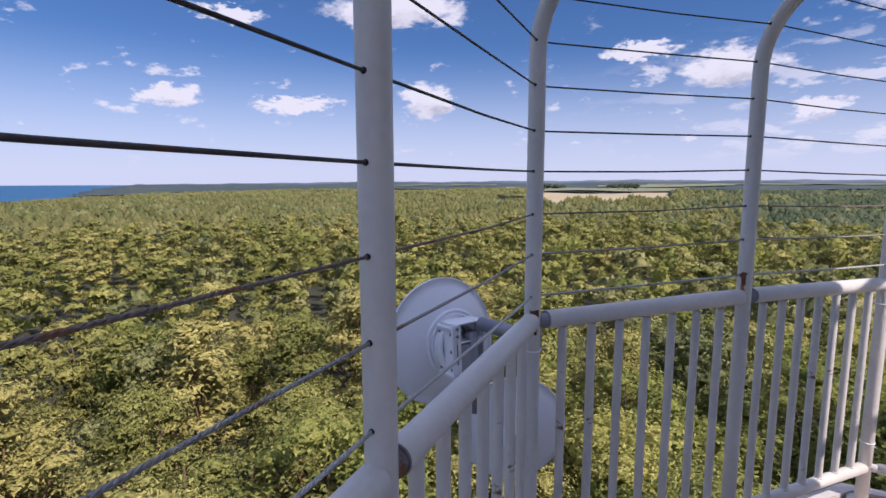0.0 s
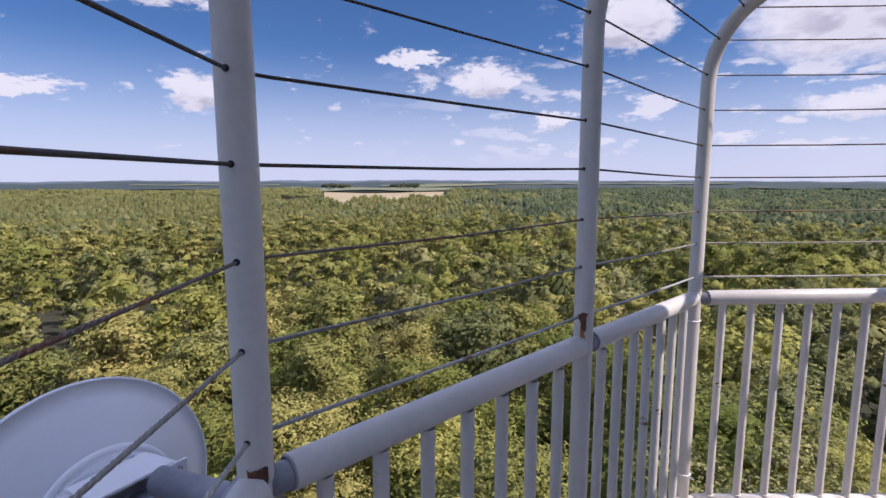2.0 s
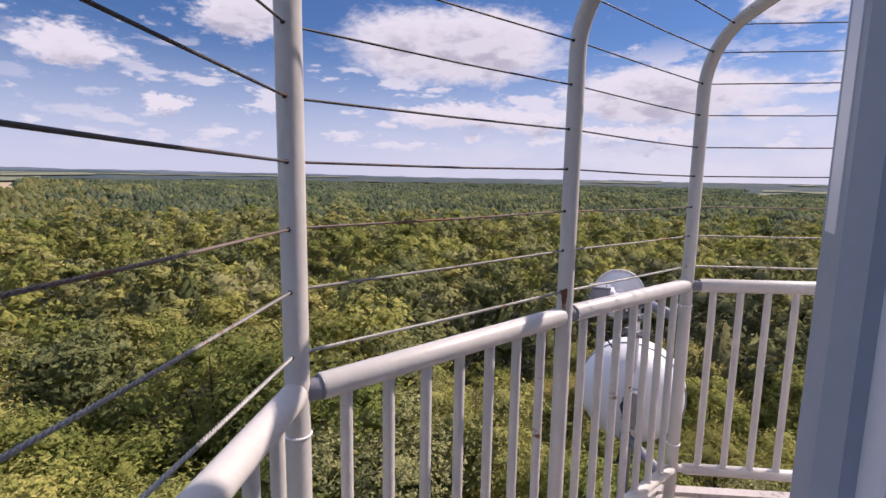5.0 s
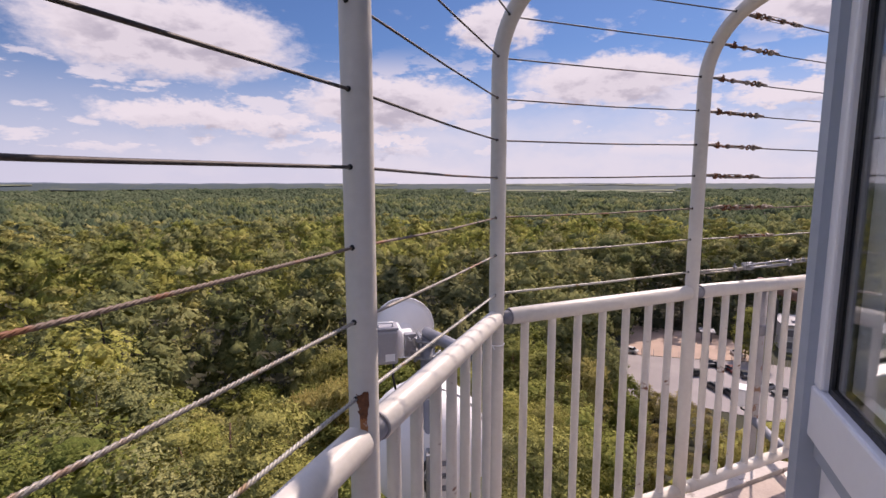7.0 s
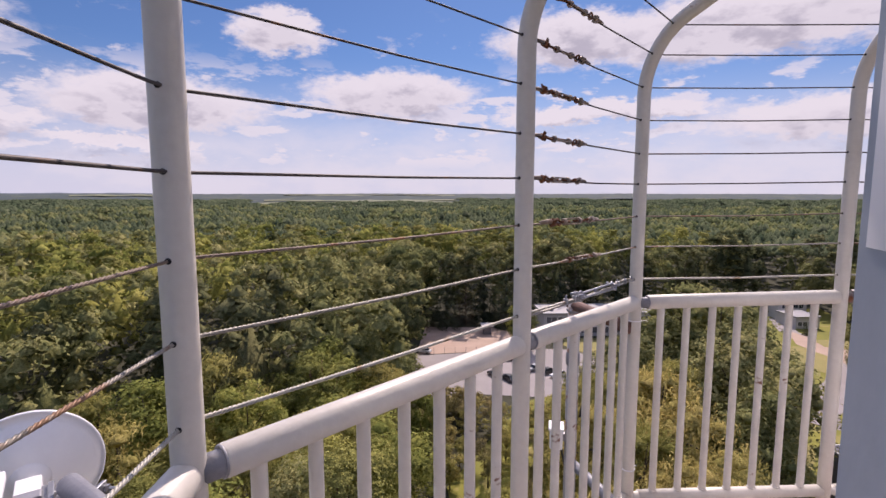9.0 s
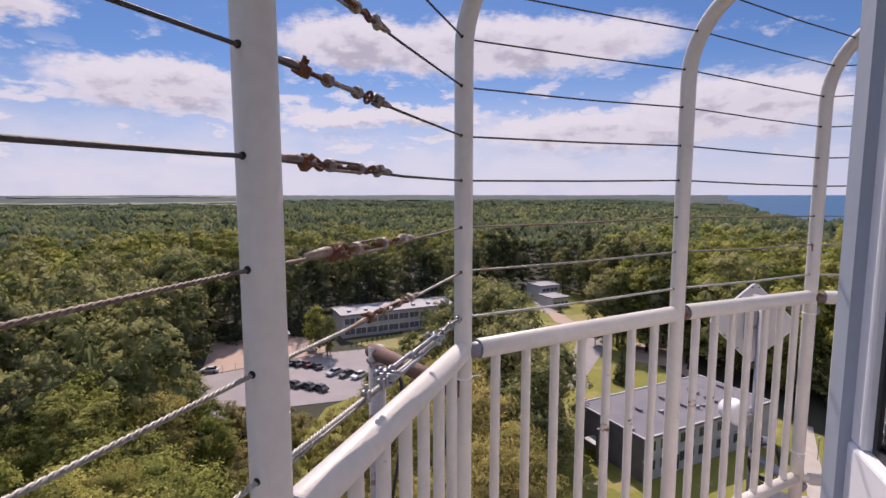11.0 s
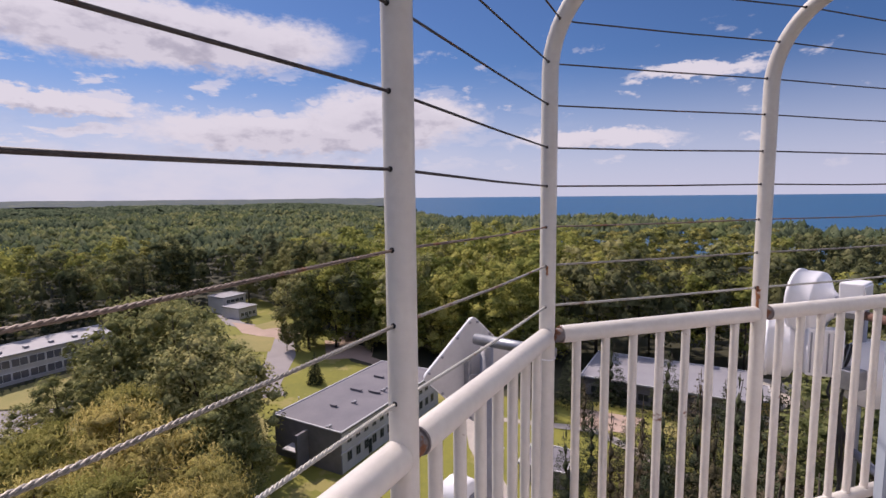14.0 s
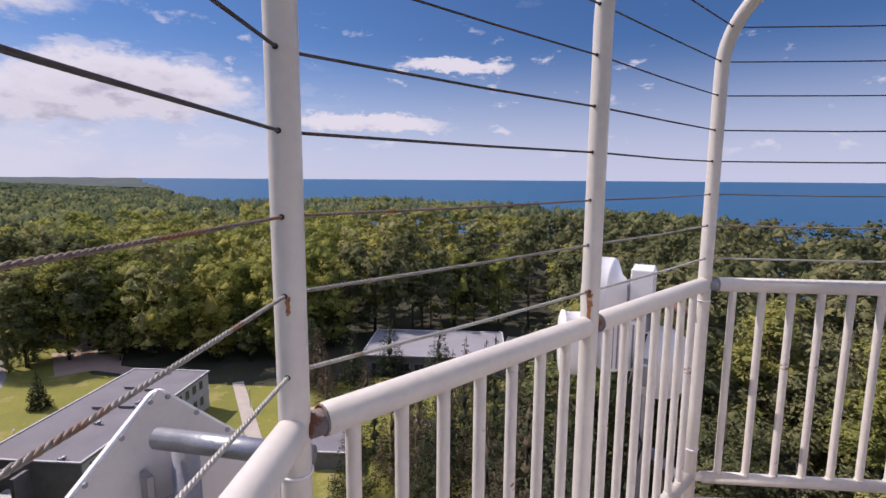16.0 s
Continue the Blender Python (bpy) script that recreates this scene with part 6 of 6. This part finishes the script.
bearing = np.degrees(np.arctan2(y, x))
sunny = (bearing < -42) & (bearing > -76)
p, b = p & ~sunny, b | sunny
forest("pine_forest", "pine forest with olive crowns", x[p], y[p], mid_pine, PINE, g, 0, 25)
half = b & (g.random(len(x)) < np.where(sunny, .85, .5))
forest("broadleaf_forest", "dense broadleaf forest in bright green", x[half], y[half], mid_broad, LEAF, g, 0, 26)
forest("broadleaf_forest", "dense broadleaf forest in deep green", x[b & ~half], y[b & ~half], mid_broad, LEAF2, g, 0, 26)
x, y, g = grove(MID, FAR, 11.3, 7)
p, b = pine_or_not(x, y, g)
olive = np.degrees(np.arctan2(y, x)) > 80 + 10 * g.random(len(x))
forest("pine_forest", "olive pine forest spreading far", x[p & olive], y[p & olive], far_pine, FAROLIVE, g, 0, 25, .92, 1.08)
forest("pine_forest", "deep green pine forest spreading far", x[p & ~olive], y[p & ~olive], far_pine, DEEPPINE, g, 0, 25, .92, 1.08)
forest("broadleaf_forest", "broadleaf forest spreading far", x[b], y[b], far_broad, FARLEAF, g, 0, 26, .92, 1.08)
x, y, g = grove(FAR, LAST, 23.5, 8)
p, b = pine_or_not(x, y, g)
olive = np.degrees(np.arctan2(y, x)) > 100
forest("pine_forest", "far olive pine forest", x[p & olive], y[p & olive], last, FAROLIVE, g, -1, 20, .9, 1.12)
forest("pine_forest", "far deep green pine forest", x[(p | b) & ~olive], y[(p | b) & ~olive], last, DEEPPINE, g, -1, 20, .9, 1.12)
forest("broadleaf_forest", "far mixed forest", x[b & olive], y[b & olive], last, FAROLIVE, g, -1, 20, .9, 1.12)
# dark copses on the far side of the tan field
ca, cr = np.radians(np.concatenate([g.uniform(93.2, 95.6, 14), g.uniform(100.5, 103, 10)])), g.uniform(1400, 1500, 24)
forest("broadleaf_forest", "dark copse at the far edge of the field", cr * np.cos(ca), cr * np.sin(ca), last, SPRUCE, g, 2, 20, 1.4, 1.7)
gx = np.array([(x, y) for x, y in zip(*grove(85, 215, 8.5, 6)[:2])])
edge = [(px, py) for px, py in gx if px < 34 and py < -95 and np.any(inside(CLEARING, px + 13 * np.cos(np.linspace(0, 6.28, 12)), py + 13 * np.sin(np.linspace(0, 6.28, 12))))]
tb = bmesh.new()
tube(tb, [(0, 0, 0), (.1, 0, 8), (0, .1, 16)], .22, 6, radii=[.26, .2, .12])
tm = mesh_of(tb, "trunk", True)
tv = np.array([tuple(v.co) for v in tm.vertices])
tm.calc_loop_triangles()
tf = np.array([tuple(t.vertices) for t in tm.loop_triangles])
e = np.array(edge)
forest("tree_trunks", "bare trunks along the forest edge", e[:, 0], e[:, 1], [(tv, tf, None)], BARK, np.random.default_rng(3), 0, 16)

# ---------------------------------------------------------------- buildings
WALLW = surface("pale_render", (.62, .60, .60), (.52, .51, .52), .4, .85, .15, fine=6)
WALLG = surface("dark_grey_brick", (.23, .215, .23), (.17, .16, .175), .8, .9, .3, fine=10)
ROOFG = surface("grey_roofing_felt", (.22, .205, .22), (.17, .16, .18), .25, .9, .2, fine=4)
ROOFW = surface("pale_sheet_roof", (.33, .32, .34), (.27, .26, .29), .2, .6, .1, fine=3)
DARKWIN = surface("dark_window_glass", (.025, .03, .04), (.04, .045, .055), .5, .12, 0)
# pale base colour stands in for bright reflections in the panes
PALEWIN = surface("painted_reflection_window_glass", (.17, .17, .20), (.11, .115, .14), .3, .15, 0, fine=3)
YELLOWW = surface("yellow_wall", (.55, .40, .12), (.47, .34, .10), .6, .85, .1)


def windows_along(parent, p, q, z0, w, h, n, rows, gap, material=DARKWIN, frame_mat=PVC):
    """Rows of framed windows set into a wall that runs from p to q."""
    p, q = Vector((*p, 0)), Vector((*q, 0))
    d = (q - p).normalized()
    for rw in range(rows):
        for k in range(n):
            c = p.lerp(q, (k + .5) / n) + Vector((0, 0, z0 + rw * gap))
            m = Matrix.Translation(c) @ Matrix((d, Vector((-d.y, d.x, 0)), Vector((0, 0, 1)))).transposed().to_4x4()
            bm = bmesh.new()
            t = .09
            box(bm, (-w / 2, -.06, 0), (w / 2, .06, t), m=m), box(bm, (-w / 2, -.06, h - t), (w / 2, .06, h), m=m)
            box(bm, (-w / 2, -.06, t), (-w / 2 + t, .06, h - t), m=m), box(bm, (w / 2 - t, -.06, t), (w / 2, .06, h - t), m=m)
            box(bm, (-.04, -.05, t), (.04, .05, h - t), m=m)
            win = part("window", bm, frame_mat, parent, "framed window")
            bm = bmesh.new()
            box(bm, (-w / 2 + t, -.03, t), (w / 2 - t, .03, h - t), m=m)
            part("pane", bm, material, win)


def block(name, label, x0, y0, x1, y1, h, wall, roof, eave=.35, over=.25):
    b = thing(name, label, "building", Matrix.Translation((0, 0, GROUND)))
    bm = bmesh.new()
    box(bm, (x0, y0, 0), (x1, y1, h - .25))
    part("wall", bm, wall, b)
    bm = bmesh.new()
    box(bm, (x0 - over, y0 - over, h - .25), (x1 + over, y1 + over, h), .03)
    part("roof", bm, roof, b)
    bm = bmesh.new()
    for lo, hi in (((x0 - over, y0 - over), (x1 + over, y0 - over + .25)), ((x0 - over, y1 + over - .25), (x1 + over, y1 + over)), ((x0 - over, y0 - over + .25), (x0 - over + .25, y1 + over - .25)), ((x1 + over - .25, y0 - over + .25), (x1 + over, y1 + over - .25))):
        box(bm, (*lo, h - .02), (*hi, h + .16))
    part("parapet", bm, WALLW, b, "white roof edging")
    return b


house = block("house", "two-storey flat-roofed grey and white house on the lawn", 52, -88, 66.4, -57, 7.0, WALLW, ROOFG)
windows_along(house, (51.99, -86.45), (51.99, -57.85), 1.55, 1.12, 1.6, 13, 2, 3.05, frame_mat=DULL)
bm = bmesh.new()
box(bm, (51.90, -64.75, .35), (51.99, -63.85, 2.75), .01)
part("door", bm, DARKWIN, house, "dark narrow side door")
windows_along(house, (65, -88.01), (53, -88.01), 1.0, 1.4, 1.5, 4, 2, 3.1)
bm = bmesh.new()
box(bm, (51.95, -57.1, 0), (66.35, -56.85, 6.7))
part("end_wall", bm, WALLG, house, "dark grey brick end wall")
bm = bmesh.new()
box(bm, (58.8, -56.85, 0), (59.3, -54.4, 6.0))
part("fin_wall", bm, WALLG, house, "projecting grey brick wall")
bm = bmesh.new()
box(bm, (59.3, -56.8, 2.8), (62.4, -54.6, 3.0))
part("canopy", bm, WALLW, house, "white entrance canopy")
bm = bmesh.new()
box(bm, (51.80, -88.2, 3.3), (51.94, -56.8, 3.55))
part("band", bm, WALLW, house)
# low paired ventilation slabs and a few small hoods on the roof
for cx, cy, long in ((60.7, -71.7, 2.4), (56.9, -72.4, 2.4), (61.0, -79.4, 2.2), (57.0, -78.9, 2.4), (59.6, -64.1, 1.2), (59.8, -86.2, 2.4)):
    bm = bmesh.new()
    box(bm, (cx - long / 2, cy - .22, 7.0), (cx + long / 2, cy + .22, 7.36), .02)
    shaft = part("roof_vent", bm, WALLG, house, "low brick ventilation shaft")
    bm = bmesh.new()
    box(bm, (cx - long / 2 - .12, cy - .34, 7.363), (cx + long / 2 + .12, cy + .34, 7.45), .02)
    part("cap", bm, ROOFG, shaft, "flat concrete cap")
for cx, cy in ((57.0, -66.8), (54.5, -57.4), (55.5, -75.4), (55.6, -73.8)):
    bm = bmesh.new()
    lathe(bm, [(0, 0), (.16, 0), (.16, .42), (.34, .44), (.30, .56), (0, .66)], 10, Matrix.Translation((cx, cy, 7.0)))
    box(bm, (cx + .25, cy - .22, 7.0), (cx + .85, cy + .2, 7.3), .02)
    part("roof_vent", bm, DULL, house, "small dark vent hood")

longb = block("long_building", "long two-storey white building with pale sheet roof by the car park", 147.5, -76, 159, -36, 7.2, WALLW, ROOFW, over=.5)
windows_along(longb, (147.4, -75.5), (147.4, -36.5), .9, 3.35, 2.0, 11, 2, 3.2, PALEWIN)
for k in range(7):
    bm = bmesh.new()
    box(bm, (150.5, -72 + k * 5.4, 7.2), (151.7, -71 + k * 5.4, 7.8), .03)
    part("roof_vent", bm, DULL, longb, "dark roof vent")
low = block("low_house", "low white flat-roofed house beyond the drive", 152, -127, 161, -119, 4.0, WALLW, ROOFW)
windows_along(low, (151.95, -126.5), (151.95, -119.5), .9, 1.5, 1.5, 4, 1, 3)
low2 = block("low_house", "white flat-roofed annex at the forest edge", 164, -132, 173, -122, 6.4, WALLW, ROOFW)
windows_along(low2, (163.95, -131), (163.95, -123), 1.0, 1.8, 1.5, 4, 2, 2.9)
hall = block("hall", "low hall with a wide pale sheet roof among trees", -5, -125, 26, -107, 4.4, WALLG, ROOFW, over=.8)
windows_along(hall, (25, -106.95), (-4, -106.95), .8, 2.2, 1.6, 9, 1, 3, frame_mat=WALLG)
block("shed", "small dark flat-roofed shed on the lawn", 20, -76, 27, -69, 2.8, WALLG, ROOFG)
block("kiosk", "small guard kiosk with a white overhanging roof", 150, -20.2, 152.4, -17.8, 2.9, WALLG, ROOFW, over=.7)
block("yellow_shed", "low yellow-walled shed by the yard", -9, -121, -5.6, -112, 3.2, YELLOWW, ROOFW)

# ---------------------------------------------------------------- cars
TYRE = surface("tyre_rubber", (.02, .02, .02), (.03, .03, .03), 20, .8, .1)
CARGLASS = surface("dark_car_glass", (.02, .024, .03), (.03, .034, .04), 3, .08, 0)
LAMP = surface("headlight_glass", (.6, .6, .62), (.5, .5, .52), 10, .15, 0)


def car(x, y, turn, color, label):
    paint = surface("car_paint", color, tuple(c * .85 for c in color), 3, .3, 0, coat=.6)
    m = Matrix.Translation((x, y, GROUND + .11)) @ Matrix.Rotation(turn, 4, "Z")
    c = thing("car", label, "car", m, "parked cars")

    def profile(pts, half, inset):
        bm = bmesh.new()
        left = [bm.verts.new((px, half - ins * inset, pz)) for px, pz, ins in pts]
        right = [bm.verts.new((px, -half + ins * inset, pz)) for px, pz, ins in pts]
        n = len(pts)
        for k in range(n):
            bm.faces.new((left[k], left[(k + 1) % n], right[(k + 1) % n], right[k]))
        bm.faces.new(left[::-1]), bm.faces.new(right)
        bmesh.ops.bevel(bm, geom=bm.edges[:], offset=.03, segments=2, affect="EDGES", profile=.5)
        return bm

    part("body", profile([(-2.15, .35, 0), (2.1, .35, 0), (2.18, .6, 0), (2.05, .82, .6), (1.1, .95, .6), (-1.9, .98, .6), (-2.18, .8, .3)], .88, .08), paint, c)
    part("cabin", profile([(-1.75, .94, 0), (1.05, .92, 0), (.35, 1.40, 1), (-1.15, 1.44, 1)], .80, .16), CARGLASS, c, "dark car windows")
    bm = bmesh.new()
    box(bm, (-1.1, -.60, 1.425), (.30, .60, 1.465), .02)
    part("roof", bm, paint, c)
    for wx in (-1.35, 1.3):
        for wy in (-.82, .82):
            bm = bmesh.new()
            lathe(bm, [(0, -.1), (.32, -.1), (.33, 0), (.32, .1), (0, .1)], 18, Matrix.Translation((wx, wy, .33)) @ Matrix.Rotation(math.pi / 2, 4, "X"))
            w = part("wheel", bm, TYRE, c, smooth=False)
            bm = bmesh.new()
            lathe(bm, [(0, -.115), (.2, -.11), (.2, .11), (0, .115)], 12, Matrix.Translation((wx, wy, .33)) @ Matrix.Rotation(math.pi / 2, 4, "X"))
            part("rim", bm, STEEL, w, "grey rim")
    for wy in (-.62, .62):
        bm = bmesh.new()
        box(bm, (2.08, wy - .18, .60), (2.19, wy + .18, .72), .02)
        part("headlight", bm, LAMP, c)


BLACK, SILVER, RED, WHITEC = (.025, .027, .032), (.45, .46, .48), (.18, .03, .03), (.75, .75, .75)
for x, y, turn, colour, word in ((121.5, -13.2, 1.75, BLACK, "black"), (130.3, -16.7, .3, BLACK, "black"), (128.8, -18.9, .3, BLACK, "black"), (127.2, -21.1, .3, RED, "dark red"), (124.6, -23.2, .3, BLACK, "black"),
                                 (118.3, -26.2, 2.1, SILVER, "silver"), (115.8, -28.6, 2.1, BLACK, "black"), (113.6, -31.0, 2.1, WHITEC, "white"), (112.1, -18.7, .5, BLACK, "black"), (109.8, -20.9, .5, BLACK, "black"),
                                 (107.7, -34.4, 1.9, SILVER, "silver"), (104.2, -36.4, 1.9, BLACK, "black"), (114.6, -16.0, .5, BLACK, "black"), (140, -24.5, .2, WHITEC, "white"), (133.2, 1.0, 1.2, WHITEC, "white")):
    car(x, y, turn, colour, f"{word} car parked on the pale asphalt")

# hedge plants, fence posts and lamp posts
hedge_g = np.random.default_rng(12)
hv, hf, hn = crown(hedge_g, [(np.array([0, 0, .6]), np.array([.4, .4, .6]))], 90, .25, .5)
hm = fast_mesh("shrub", hv, hf, normals=hn)
hm.materials.append(SPRUCE)
for k in range(11):
    ob = part("shrub", hm, SPRUCE, None, at=Matrix.Translation((138 + k * .55, -36 - k * 1.75, GROUND + .1)))
    tagged(ob, "small dark clipped shrub in a row", "shrub", "shrub row")
for k in range(14):
    bm = bmesh.new()
    x, y = 131.8 + k * .12, 1 - k * 2.9
    tube(bm, [(x, y, GROUND), (x, y, GROUND + 1.9)], .05, 6)
    ob = part("fence_post", bm, DULL)
    tagged(ob, "thin grey fence post at the car park edge", "post", "fence posts")
for x, y in ((84, -66), (74, -70), (44, -88), (30, -70)):
    lp = thing("lamp_post", "thin dark garden lamp post on the lawn", "lamp", Matrix.Translation((x, y, GROUND)), "lamp posts")
    bm = bmesh.new()
    tube(bm, [(0, 0, 0), (0, 0, 3.6)], .06, 8)
    part("pole", bm, DULL, lp)
    bm = bmesh.new()
    lathe(bm, [(0, 3.6), (.16, 3.65), (.18, 3.85), (.08, 4.0), (0, 4.0)], 10)
    part("shade", bm, CLEAN, lp)
